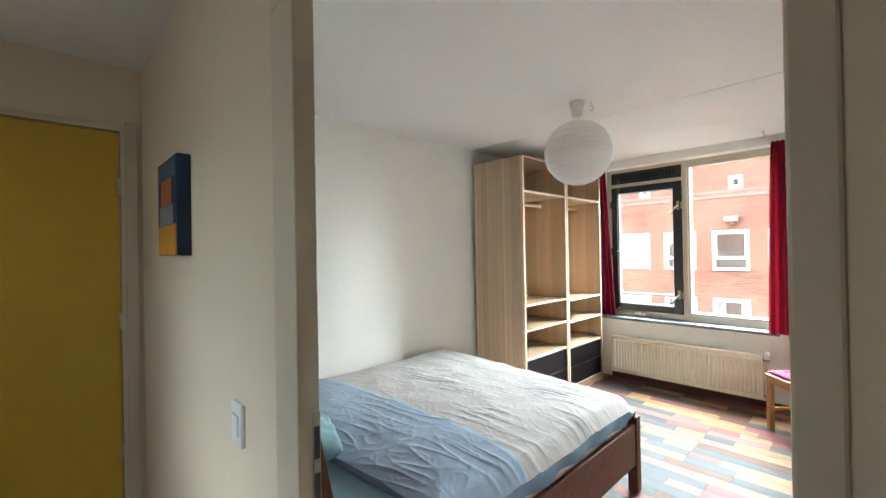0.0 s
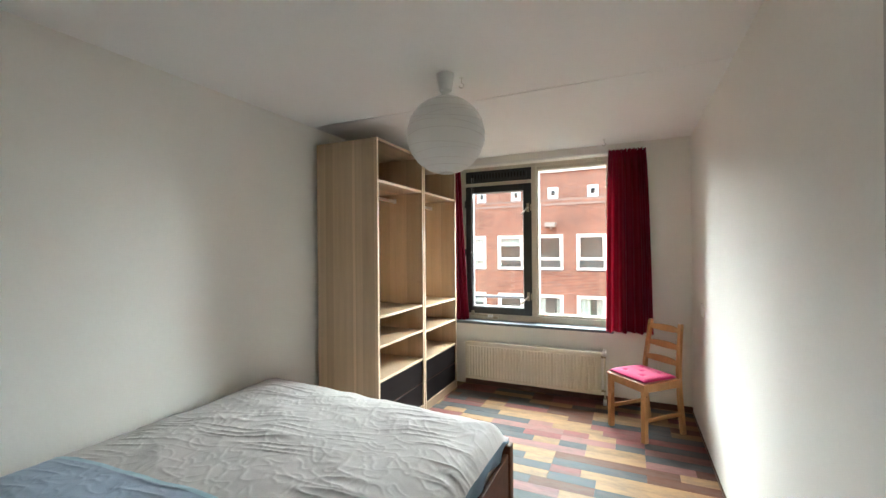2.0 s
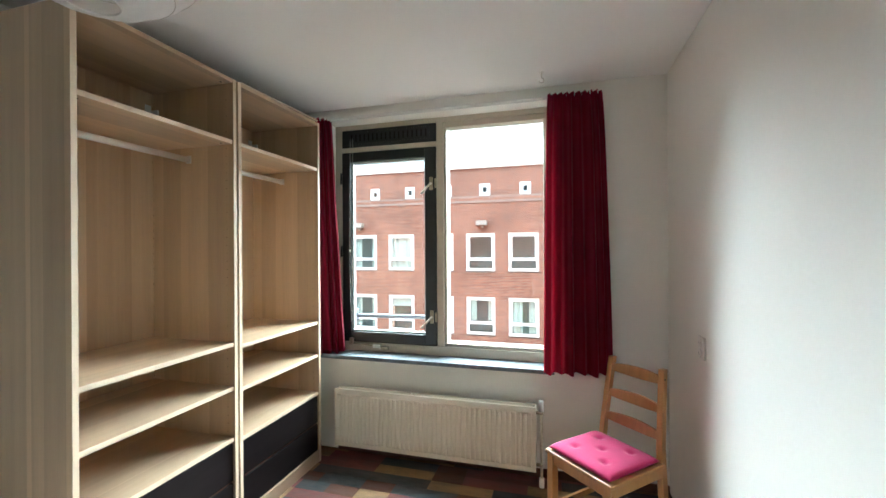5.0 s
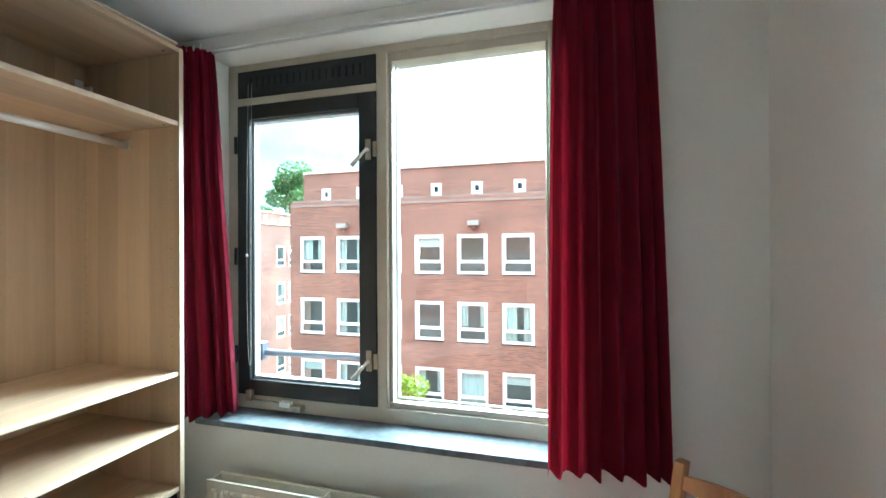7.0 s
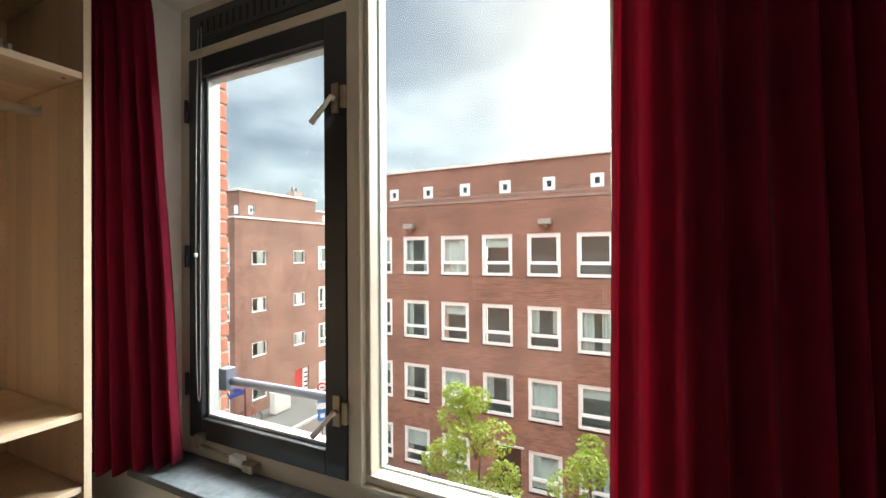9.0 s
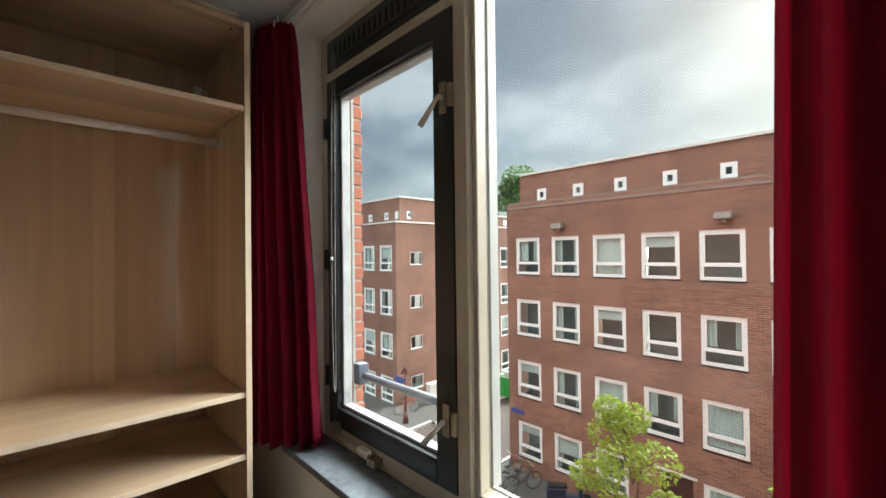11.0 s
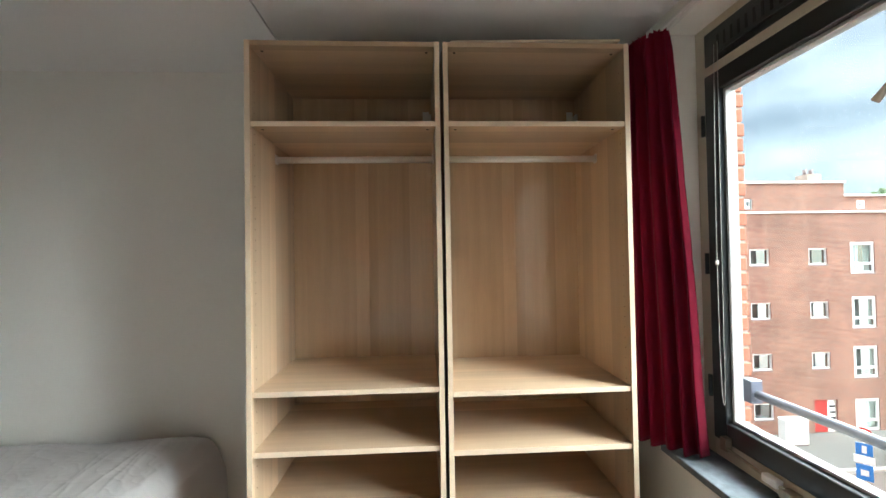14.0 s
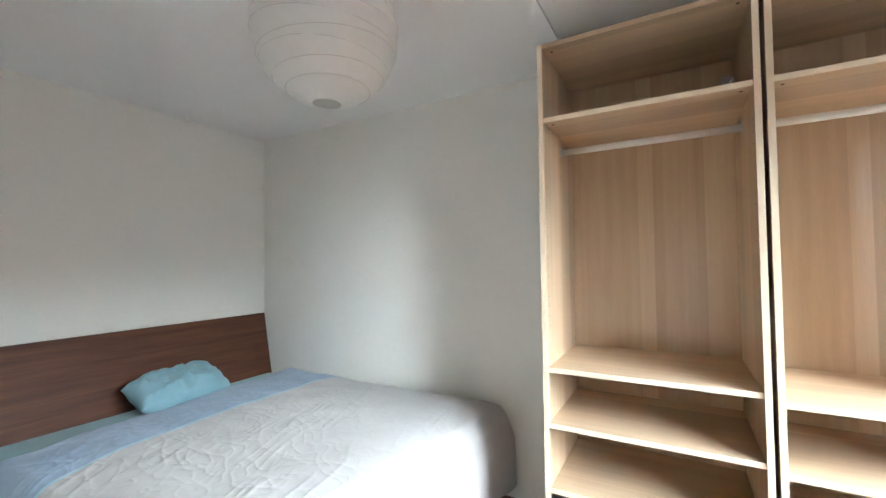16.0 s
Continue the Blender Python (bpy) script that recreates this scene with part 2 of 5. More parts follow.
# skirting
bm = bmesh.new()
for b in ((0.63, Y1 - 0.012, 0, X1, Y1, 0.055), (X0, Y0, 0, X0 + 0.012, 2.88, 0.055), (X1 - 0.009, 1.16, 0, X1, Y1 - 0.012, 0.018)):
    box(bm, *b)
soften(bm, 0.002)
tagged(link("baseboard", bm, BASE), "low dark-stained wooden skirting board", "skirting", kind="structure")

# doorway lining of the bedroom, with strike plate
jamb = tagged(new("door_frame_1"), "cream-painted wooden door frame with a strike plate", "door frame", kind="structure")
for x0, x1 in ((DX0 - 0.115, DX0), (DX1, DX1 + 0.03)):
    block("lining", JAMB, jamb, x0, HY - 0.003, 0, x1, 0.242, DZ, 0.003)
block("lining_top", JAMB, jamb, DX0 - 0.115, HY - 0.003, DZ, DX1 + 0.03, 0.242, DZ + 0.03, 0.002)
block("strike_plate", BRASS, jamb, DX0, 0.2245, 0.93, DX0 + 0.002, 0.2415, 1.16, label="dull metal strike plate")
for z in (0.96, 1.06):
    block("strike_slot", BLACKP, jamb, DX0 + 0.002, 0.227, z, DX0 + 0.003, 0.2395, z + 0.07)

# bedroom door, standing open along the right wall
door = thing("door", pose(2.745, Y0 + 0.015, 0, 0, 0, 2.4), "glossy light grey flush door standing open into the bedroom", "door")
block("door_leaf", DOORP, door, -0.02, 0.0, 0.01, 0.02, 0.86, DZ - 0.004, 0.003)
block("handle_plate", CHROME, door, -0.028, 0.775, 0.90, -0.02, 0.815, 1.13, 0.003, "satin metal handle plate")
bm = bmesh.new()
tube(bm, (-0.028, 0.795, 1.097), (-0.066, 0.795, 1.097), 0.0095, sides=16)
tube(bm, (-0.064, 0.803, 1.097), (-0.070, 0.752, 1.096), 0.0110, 0.0100, sides=16)
tube(bm, (-0.070, 0.753, 1.096), (-0.069, 0.728, 1.090), 0.0100, 0.0085, sides=16)
bmesh.ops.create_uvsphere(bm, u_segments=14, v_segments=8, radius=0.0105, matrix=Matrix.Translation((-0.064, 0.797, 1.097)))
bmesh.ops.create_uvsphere(bm, u_segments=14, v_segments=8, radius=0.0085, matrix=Matrix.Translation((-0.069, 0.728, 1.090)))
part("lever_handle", bm, CHROME, door, "satin metal lever handle", True)
rod("key_hole", BLACKP, door, (-0.0286, 0.795, 0.985), (-0.0278, 0.795, 0.985), 0.006)
for z in (0.25, 1.05, 1.85):
    rod("hinge", CHROME, door, (-0.022, -0.004, z), (-0.022, -0.004, z + 0.09), 0.007)

# yellow hall door
yd = thing("door", pose(-0.04, -0.81, 0), "closed mustard-yellow painted flush door in the hall", "door")
block("door_leaf", YELLOW, yd, -0.01, 0.0, 0.01, 0.03, 0.905, 2.16, 0.002)
for z in (0.42, 1.12, 1.83):
    rod("hinge", JAMB, yd, (0.034, 0.905, z), (0.034, 0.905, z + 0.09), 0.009)
yf = tagged(new("door_frame_2"), "off-white painted frame of the yellow door", "door frame", kind="structure")
block("lining", JAMB, yf, -0.04, 0.099, 0, 0.015, 0.120, 2.165, 0.002)
block("architrave", JAMB, yf, 0.0, 0.120, 0, 0.018, 0.172, 2.22, 0.003)
block("lining_top", JAMB, yf, -0.04, -0.845, 2.165, 0.015, 0.120, 2.195, 0.002)
block("lining", JAMB, yf, -0.04, -0.845, 0, 0.015, -0.812, 2.165, 0.002)

# canvas picture and switch on the hall wall
pic = thing("canvas_picture", pose(0.715, HY, 1.504), "square painted canvas in navy blue, orange and ochre", "picture")
bm = bmesh.new()
box(bm, 0, -0.046, 0, 0.335, -0.001, 0.366)
soften(bm, 0.003)
NAVY = material("navy_canvas", (0.012, 0.035, 0.075), 0.7, spread=0.4, scale=7, grain=200, bump=0.2, depth=0.001)
part("canvas", bm, NAVY, pic)
for (x0, z0, x1, z1), c in (((0.01, 0.0, 0.35, 0.115), (0.62, 0.27, 0.02)), ((0.05, 0.115, 0.30, 0.19), (0.25, 0.25, 0.27)), ((0.08, 0.19, 0.27, 0.29), (0.42, 0.11, 0.03)), ((0.02, 0.29, 0.34, 0.355), (0.05, 0.10, 0.16))):
    block("painted_field", material("canvas_paint", c, 0.6, spread=0.3, scale=12, grain=120, bump=0.25), pic, x0 * 0.93, -0.0475, z0 + 0.002, x1 * 0.93, -0.0462, z1)
sw = thing("light_switch", pose(1.547, HY, 1.025), "cream plastic light switch on the hall wall", "switch")
block("plate", WHITE, sw, -0.04, -0.012, -0.04, 0.04, 0, 0.075, 0.004)
block("rocker", WHITE, sw, -0.022, -0.017, -0.012, 0.022, -0.012, 0.045, 0.003)

so = thing("wall_socket", pose(X1, 4.0, 1.02), "white double wall socket above the chair", "socket")
block("plate", WHITE, so, -0.012, -0.04, -0.05, 0, 0.04, 0.05, 0.004)
for z in (-0.024, 0.024):
    rod("socket_cup", WHITE, so, (-0.0165, 0, z), (-0.012, 0, z), 0.02)
    rod("pin_hole", BLACKP, so, (-0.0172, 0.008, z), (-0.0165, 0.008, z), 0.002)
    rod("pin_hole", BLACKP, so, (-0.0172, -0.008, z), (-0.0165, -0.008, z), 0.002)

# ---- window ----
win = tagged(new("window_1"), "cream wooden window with a black side-hung sash and a fixed pane", "window", kind="structure")
FY0, FY1 = 4.745, 4.85
WHITEP = material("white_outdoor_paint", (0.46, 0.455, 0.44), 0.5, spread=0.05, scale=9, grain=60, bump=0.06)
block("frame_jamb", CREAM, win, OX0, FY0, OZ0, 0.597, FY1, OZ1, 0.003)
block("frame_jamb", CREAM, win, 2.125, FY0, OZ0, OX1, FY1, OZ1, 0.003)
block("frame_head", CREAM, win, 0.597, FY0, 2.395, 2.125, FY1, OZ1, 0.003)
block("frame_bottom", CREAM, win, 0.597, FY0, OZ0, 2.125, FY1, 0.768, 0.003)
block("mullion", CREAM, win, 1.361, FY0 - 0.006, 0.768, 1.412, FY1, 2.395, 0.004)
block("transom", CREAM, win, 0.597, FY0 - 0.004, 2.222, 1.361, FY1, 2.258, 0.003)
for b in ((1.412, FY0 + 0.015, 0.768, 2.125, 4.799, 0.793), (1.412, FY0 + 0.015, 2.355, 2.125, 4.85, 2.395), (1.412, FY0 + 0.015, 0.793, 1.430, 4.81, 2.355), (2.113, FY0 + 0.015, 0.793, 2.125, 4.81, 2.355)):
    block("glazing_bead", CREAM, win, *b, 0.004)
for b in ((1.412, 4.812, 0.793, 1.434, 4.85, 2.355), (1.434, 4.807, 0.793, 2.113, 4.82, 0.803), (0.597, 4.852, 0.72, 0.606, 4.866, 2.2)):
    block("outer_stop", WHITEP, win, *b, 0.002, "weathered white outdoor stop")
p = block("pane", GLASS, win, 1.430, 4.80, 0.793, 2.113, 4.806, 2.355)
p.visible_shadow = False
# sash
sash = part("sash", bmesh.new(), BLACKP, win, "black-green painted opening sash")
SX0, SX1, SZ0, SZ1 = 0.599, 1.358, 0.770, 2.220
for b in ((SX0, 4.738, SZ0, 0.670, 4.80, SZ1), (1.272, 4.738, SZ0, SX1, 4.80, SZ1), (0.670, 4.738, SZ0, 1.272, 4.80, 0.848), (0.670, 4.738, 2.148, 1.272, 4.80, SZ1)):
    block("sash_bar", BLACKP, sash, *b, 0.004)
for b in ((0.670, 4.762, 0.848, 0.682, 4.80, 2.148), (1.260, 4.762, 0.848, 1.272, 4.80, 2.148), (0.682, 4.762, 0.848, 1.260, 4.80, 0.860), (0.682, 4.762, 2.136, 1.260, 4.80, 2.148)):
    block("pale_bead", material("pale_bead_paint", (0.55, 0.56, 0.56), 0.45, spread=0.15, scale=20), sash, *b, 0.002)
p = block("sash_pane", GLASS, sash, 0.682, 4.78, 0.860, 1.260, 4.786, 2.136)
p.visible_shadow = False
# ventilation panel above the sash
vent = part("vent_panel", bmesh.new(), BLACKP, win, "black ventilation panel with upright slots")
block("vent_board", BLACKP, vent, 0.599, 4.742, 2.260, 1.359, 4.80, 2.393, 0.003)
block("vent_rim", BLACKP, vent, 0.64, 4.735, 2.285, 1.31, 4.742, 2.372, 0.003)
SLOT = material("slot_shadow_black", (0.003, 0.003, 0.003), 0.9, spread=0.1)
for i in range(18):
    x = 0.68 + i * 0.0352
    block("vent_slot", SLOT, vent, x, 4.7335, 2.302, x + 0.011, 4.7352, 2.354)
# sash furniture
for z in (0.98, 1.95):
    k = part("window_catch", bmesh.new(), BRASS, win, "worn brass window catch")
    block("catch_plate", BRASS, k, 1.308, 4.730, z - 0.045, 1.335, 4.738, z + 0.05, 0.002)
    block("keeper", BRASS, k, 1.348, 4.724, z - 0.032, 1.366, 4.739, z + 0.036, 0.002)
    bm = bmesh.new()
    tube(bm, (1.321, 4.73, z), (1.321, 4.712, z), 0.009)
    tube(bm, (1.325, 4.714, z + 0.004), (1.255, 4.70, z - 0.075), 0.006, 0.010)
    part("catch_lever", bm, PALEM, k, smooth=True)
for z in (0.93, 1.42, 1.98):
    rod("hinge", BLACKP, win, (0.594, 4.733, z), (0.594, 4.733, z + 0.085), 0.008)
stay = part("casement_stay", bmesh.new(), BRASS, win, "grimy brass casement stay")
rod("stay_arm", BRASS, stay, (0.68, 4.722, 0.762), (0.95, 4.722, 0.742), 0.006)
block("stay_bracket", BRASS, stay, 0.665, 4.712, 0.75, 0.695, 4.738, 0.80, 0.002)
block("stay_slide", WHITE, stay, 0.86, 4.708, 0.735, 0.92, 4.735, 0.762, 0.004)
block("stay_foot", BRASS, stay, 0.93, 4.705, 0.72, 0.98, 4.7445, 0.748, 0.003)
# sun-blind cord
curve = bpy.data.curves.new("blind_cord", "CURVE")
curve.dimensions, curve.bevel_depth = "3D", 0.0012
for pts in ([(0.677, 4.725, 2.32), (0.674, 4.718, 1.9), (0.672, 4.716, 1.3), (0.677, 4.718, 0.95), (0.685, 4.72, 0.915), (0.693, 4.72, 0.95), (0.694, 4.718, 1.4), (0.700, 4.722, 2.32)],):
    s = curve.splines.new("NURBS")
    s.points.add(len(pts) - 1)
    for q, c in zip(s.points, pts):
        q.co = (*c, 1)
    s.use_endpoint_u, s.order_u = True, 3
cob = new("blind_cord", curve)
curve.materials.append(material("grey_white_cord", (0.5, 0.5, 0.48), 0.8, scale=40))
tagged(cob, "thin white looped cord hanging before the sash", "cord")
rod("cord_bead", WHITE, cob, (0.673, 4.716, 1.46), (0.673, 4.716, 1.475), 0.006)
# safety bar outside
bar = thing("safety_bar", pose(0, 0, 0), "grey painted steel safety bar outside the window", "safety bar")
rod("bar", material("grey_bar_paint", (0.20, 0.20, 0.24), 0.4, spread=0.15, scale=12), bar, (0.61, 4.885, 0.945), (1.36, 4.885, 0.955), 0.0165)
block("bar_bracket", material("bracket_grey", (0.14, 0.15, 0.2), 0.5, spread=0.2), bar, 0.604, 4.856, 0.91, 0.65, 4.905, 1.0, 0.003)
block("bar_bracket", BLACKP, bar, 1.345, 4.852, 0.915, 1.38, 4.905, 0.995, 0.003)

# sill
bm = bmesh.new()
box(bm, 0.50, 4.572, 0.675, 2.18, 4.613, 0.703)
soften(bm, 0.004)
box(bm, OX0 + 0.001, 4.610, 0.6725, OX1 - 0.001, 4.744, 0.7025)
tagged(link("window_sill", bm, SLATE), "blue-grey slate window sill with dusty smudges", "window sill", kind="structure")

# curtain rail
cr = thing("curtain_rail", pose(0, 0, 0), "white double curtain rail above the window", "curtain rail")
for y, z in ((4.603, 2.425), (4.585, 2.432)):
    block("track", WHITE, cr, 0.30, y - 0.006, z, 2.475, y + 0.006, z + 0.014, 0.002)
for x in (0.6, 1.4, 2.2):
    block("rail_bracket", WHITE, cr, x, 4.58, 2.446, x + 0.02, 4.615, 2.452)


def curtain(top, foot, z0, z1, folds, amp, label, seed, ex, ey, bow=0.0):
    """A hanging with a gathered heading tape and soft uneven folds, between two floor lines (x0, y0, x1, y1)."""
    c = thing("curtain", pose(0, 0, 0), label, "curtain", "curtains of the window")
    rnd = random.Random(seed)
    widths = [rnd.uniform(0.6, 1.45) for _ in range(folds)]
    ends = [sum(widths[:i]) / sum(widths) for i in range(folds + 1)]
    depth = [rnd.uniform(0.55, 1.2) for _ in range(folds + 1)]
    sway = [rnd.uniform(-0.5, 0.5) for _ in range(folds + 1)]
    bm = bmesh.new()
    nu, nv = folds * 16, 56
    rows = []
    for j in range(nv + 1):
        v = (j / nv) ** 1.25
        share = (v ** ex, v ** ey, v ** ex, v ** ey)
        tape = max(0.0, 1 - v / 0.055)
        row = []
        for i in range(nu + 1):
            u = i / nu
            a = [top[k] * (1 - share[k]) + foot[k] * share[k] for k in range(4)]
            k = max(q for q in range(folds) if ends[q] <= u)
            f_ = (u - ends[k]) / (ends[k + 1] - ends[k])
            ease = f_ * f_ * (3 - 2 * f_)
            dep = depth[k] * (1 - ease) + depth[k + 1] * ease
            sw = sway[k] * (1 - ease) + sway[k + 1] * ease
            ph = 2 * math.pi * (k + f_) + sw * 1.6 * v
            d = amp * dep * (0.55 + 0.45 * v) * (math.sin(ph) + 0.13 * math.sin(2 * ph + 4 * sw))
            d = d * (1 - tape) + tape * 0.007 * math.sin(2 * math.pi * u * folds * 2.6)
            nx, ny = a[1] - a[3], a[2] - a[0]
            nl = math.hypot(nx, ny)
            side = 0.012 * v * sw * 2 * math.sin(math.pi * u)
            wob = 0.012 * noise.noise(Vector((u * 3.1, v * 2.6, seed))) * v + 0.0025 * noise.noise(Vector((u * 14, v * 9, seed)))
            x = a[0] + (a[2] - a[0]) * u + nx / nl * d + side
            y = a[1] + (a[3] - a[1]) * u + ny / nl * d + wob - bow * math.sin(math.pi * u)
            z = z1 + (z0 - z1) * v + v * 0.006 * math.sin(ph * 0.5 + seed) + tape * 0.006 * math.sin(2 * math.pi * u * folds * 1.3)
            row.append(bm.verts.new((x, y, z)))
        rows.append(row)
    for r0, r1 in zip(rows, rows[1:]):
        for i in range(nu):
            bm.faces.new((r0[i], r0[i + 1], r1[i + 1], r1[i]))
    bmesh.ops.solidify(bm, geom=bm.faces[:], thickness=0.003)
    part("cloth", bm, CURTAIN, c, smooth=True)
    n = max(3, folds)
    for i in range(n):
        bm = bmesh.new()
        u = (i + 0.5) / n
        tube(bm, (top[0] + (top[2] - top[0]) * u, top[1] + 0.012, z1 - 0.02), (top[0] + (top[2] - top[0]) * u, top[1] + 0.012, z1 + 0.004), 0.004, sides=6)
        part("hook", bm, WHITE, c)
    return c


curtain((2.15, 4.55, 2.47, 4.565), (2.115, 4.485, 2.525, 4.545), 0.705, 2.442, 7, 0.034, "long wine-red pleated curtain beside the fixed pane", 3, 0.6, 1.0)
curtain((0.36, 4.53, 0.59, 4.60), (0.40, 4.475, 0.66, 4.672), 0.712, 2.442, 6, 0.034, "wine-red curtain bunched between wardrobe and window, hem on the sill", 8, 1.5, 0.6, 0.04)

# ---- radiator ----
rad = thing("radiator", pose(0.69, 4.45, 0.105), "cream enamelled panel radiator with vertical ribs under the window", "radiator")
bm = bmesh.new()
RW, RH = 1.38, 0.393
box(bm, 0, 0.004, 0, RW, 0.02, RH)
part("front_panel", bm, RADW, rad)
bm = bmesh.new()
n = 42
for i in range(n):
    x = 0.02 + (RW - 0.04) * (i + 0.5) / n
    w = (RW - 0.04) / n * 0.32
    v = [bm.verts.new(c) for c in ((x - w * 1.3, 0.004, 0.03), (x - w * 0.7, -0.004, 0.04), (x + w * 0.7, -0.004, 0.04), (x + w * 1.3, 0.004, 0.03), (x - w * 1.3, 0.004, RH - 0.03), (x - w * 0.7, -0.004, RH - 0.04), (x + w * 0.7, -0.004, RH - 0.04), (x + w * 1.3, 0.004, RH - 0.03))]
    for f in ((0, 1, 5, 4), (1, 2, 6, 5), (2, 3, 7, 6), (0, 3, 2, 1), (4, 5, 6, 7)):
        bm.faces.new([v[k] for k in f])
part("ribs", bm, RADW, rad)
block("top_rim", RADW, rad, 0, -0.002, RH, RW, 0.006, RH + 0.008, 0.002)
block("back_panel", RADW, rad, 0, 0.07, 0, RW, 0.085, RH, 0.003)
for x in (0.0, 0.55, RW - 0.008):
    block("spacer", RADW, rad, x, 0.02, 0.02, x + 0.008, 0.07, RH - 0.004)
for x in (0.2, 1.1):
    block("bracket", RADW, rad, x, 0.085, 0.1, x + 0.03, 0.165, 0.3)
rod("valve", WHITE, rad, (RW + 0.032, 0.045, RH - 0.03), (RW + 0.032, 0.045, RH + 0.035), 0.016, label="white thermostat knob")
rod("valve_body", BRASS, rad, (RW - 0.002, 0.045, RH - 0.04), (RW + 0.045, 0.045, RH - 0.04), 0.011)
rod("pipe", RADW, rad, (RW + 0.032, 0.045, -0.105), (RW + 0.032, 0.045, RH - 0.03), 0.0085)
rod("return_valve", BRASS, rad, (RW - 0.002, 0.045, 0.03), (RW + 0.04, 0.045, 0.03), 0.011)
rod("pipe_collar", WHITE, rad, (RW + 0.032, 0.045, -0.105), (RW + 0.032, 0.045, -0.05), 0.016)

# ---- pendant lamp ----
PAPER = material("white_rice_paper", (0.93, 0.93, 0.92), 0.8, spread=0.03, scale=6, grain=60, bump=0.2, depth=0.001)
see_through(PAPER, 0.42, (0.9, 0.9, 0.88))
lamp = thing("pendant_lamp", pose(1.37, 2.455, 0), "round white paper lantern hanging from a white ceiling cup", "lamp")
R, CZ = 0.224, 2.162
bm = bmesh.new()
prev = None
for j in range(41):
    a = math.radians(10 + (168.5 - 10) * j / 40)
    ring = []
    for i in range(64):
        th = 2 * math.pi * i / 64
        r = R * (1 + 0.006 * math.sin(j * math.pi / 2.2) + 0.012 * noise.noise(Vector((math.cos(th) * 4, math.sin(th) * 4, j * 0.4))))
        ring.append(bm.verts.new((r * math.sin(a) * math.cos(th), r * math.sin(a) * math.sin(th), CZ + r * math.cos(a) * 0.985)))
    if prev:
        for i in range(64):
            bm.faces.new((prev[i], prev[(i + 1) % 64], ring[(i + 1) % 64], ring[i]))
    prev = ring
part("shade", bm, PAPER, lamp, "crinkled white paper globe", True)
WIRE = material("bamboo_wire", (0.72, 0.70, 0.67), 0.7, spread=0.1)
for j, (zc, tilt, az) in enumerate(((0.13, 4, 0), (0.085, 9, 40), (0.06, -12, 80), (0.02, 5, 150), (-0.03, -5, 10), (-0.075, 4, 60), (-0.115, -3, 100), (-0.15, 3, 20), (-0.185, 2, 0), (0.175, 2, 0))):
    r = math.sqrt(max(0.0009, (R * 1.004) ** 2 - zc * zc))
    bm = bmesh.new()
    ring = []
    for i in range(72):
        th = 2 * math.pi * i / 72
        d = Vector((r * math.cos(th), r * math.sin(th), zc))
        d.rotate(Euler((radians(tilt), 0, radians(az))))
        d = d.normalized() * R * 1.004
        d.z *= 0.985
        ring.append(d + Vector((0, 0, CZ)))
    for a_, b_ in zip(ring, ring[1:] + ring[:1]):
        tube(bm, a_, b_, 0.0009, sides=4)
    part("hoop", bm, WIRE, lamp)
bm = bmesh.new()
rim_r, rim_z = R * 1.004 * math.sin(radians(168.5)), CZ + R * math.cos(radians(168.5)) * 0.985
ring = [Vector((rim_r * math.cos(i * math.pi / 24), rim_r * math.sin(i * math.pi / 24), rim_z)) for i in range(48)]
for a_, b_ in zip(ring, ring[1:] + ring[:1]):
    tube(bm, a_, b_, 0.0022, sides=6)
part("bottom_ring", bm, PAPER, lamp)
rod("ceiling_cup", WHITE, lamp, (0, 0, H - 0.001), (0, 0, H - 0.095), 0.052, 0.036, label="white plastic ceiling cup", sides=28)
rod("cup_tip", WHITE, lamp, (0, 0, H - 0.095), (0, 0, H - 0.112), 0.036, 0.02, sides=28)
rod("flex", WHITE, lamp, (0, 0, H - 0.11), (0, 0, CZ + 0.05), 0.0035)
bm = bmesh.new()
tube(bm, (0, 0.0, CZ + 0.15), (0, 0, CZ + 0.06), 0.021, sides=16)
bmesh.ops.create_uvsphere(bm, u_segments=16, v_segments=10, radius=0.03, matrix=Matrix.Translation((0, 0, CZ + 0.03)))
part("bulb", bm, WHITE, lamp, smooth=True)
rod("hanger", CHROME, lamp, (-0.20, 0, CZ + 0.12), (0.20, 0, CZ + 0.12), 0.0015)


def hook(x, y, label):
    h = thing("ceiling_hook", pose(x, y, 0), label, "hook")
    bm = bmesh.new()
    tube(bm, (0, 0, H), (0, 0, H - 0.035), 0.003, sides=8)
    pts = [Vector((0.014 * math.sin(a), 0, H - 0.049 + 0.014 * math.cos(a))) for a in [0.2 + i * 0.5 for i in range(10)]]
    for a, b in zip(pts, pts[1:]):
        tube(bm, a, b, 0.003, sides=8)
    part("hook_wire", bm, CHROME, h)
    rod("plate", WHITE, h, (0, 0, H), (0, 0, H - 0.004), 0.014)


hook(2.12, 4.38, "small metal hook screwed into the ceiling")
hook(1.44, 2.53, "small metal hook beside the lamp cup")


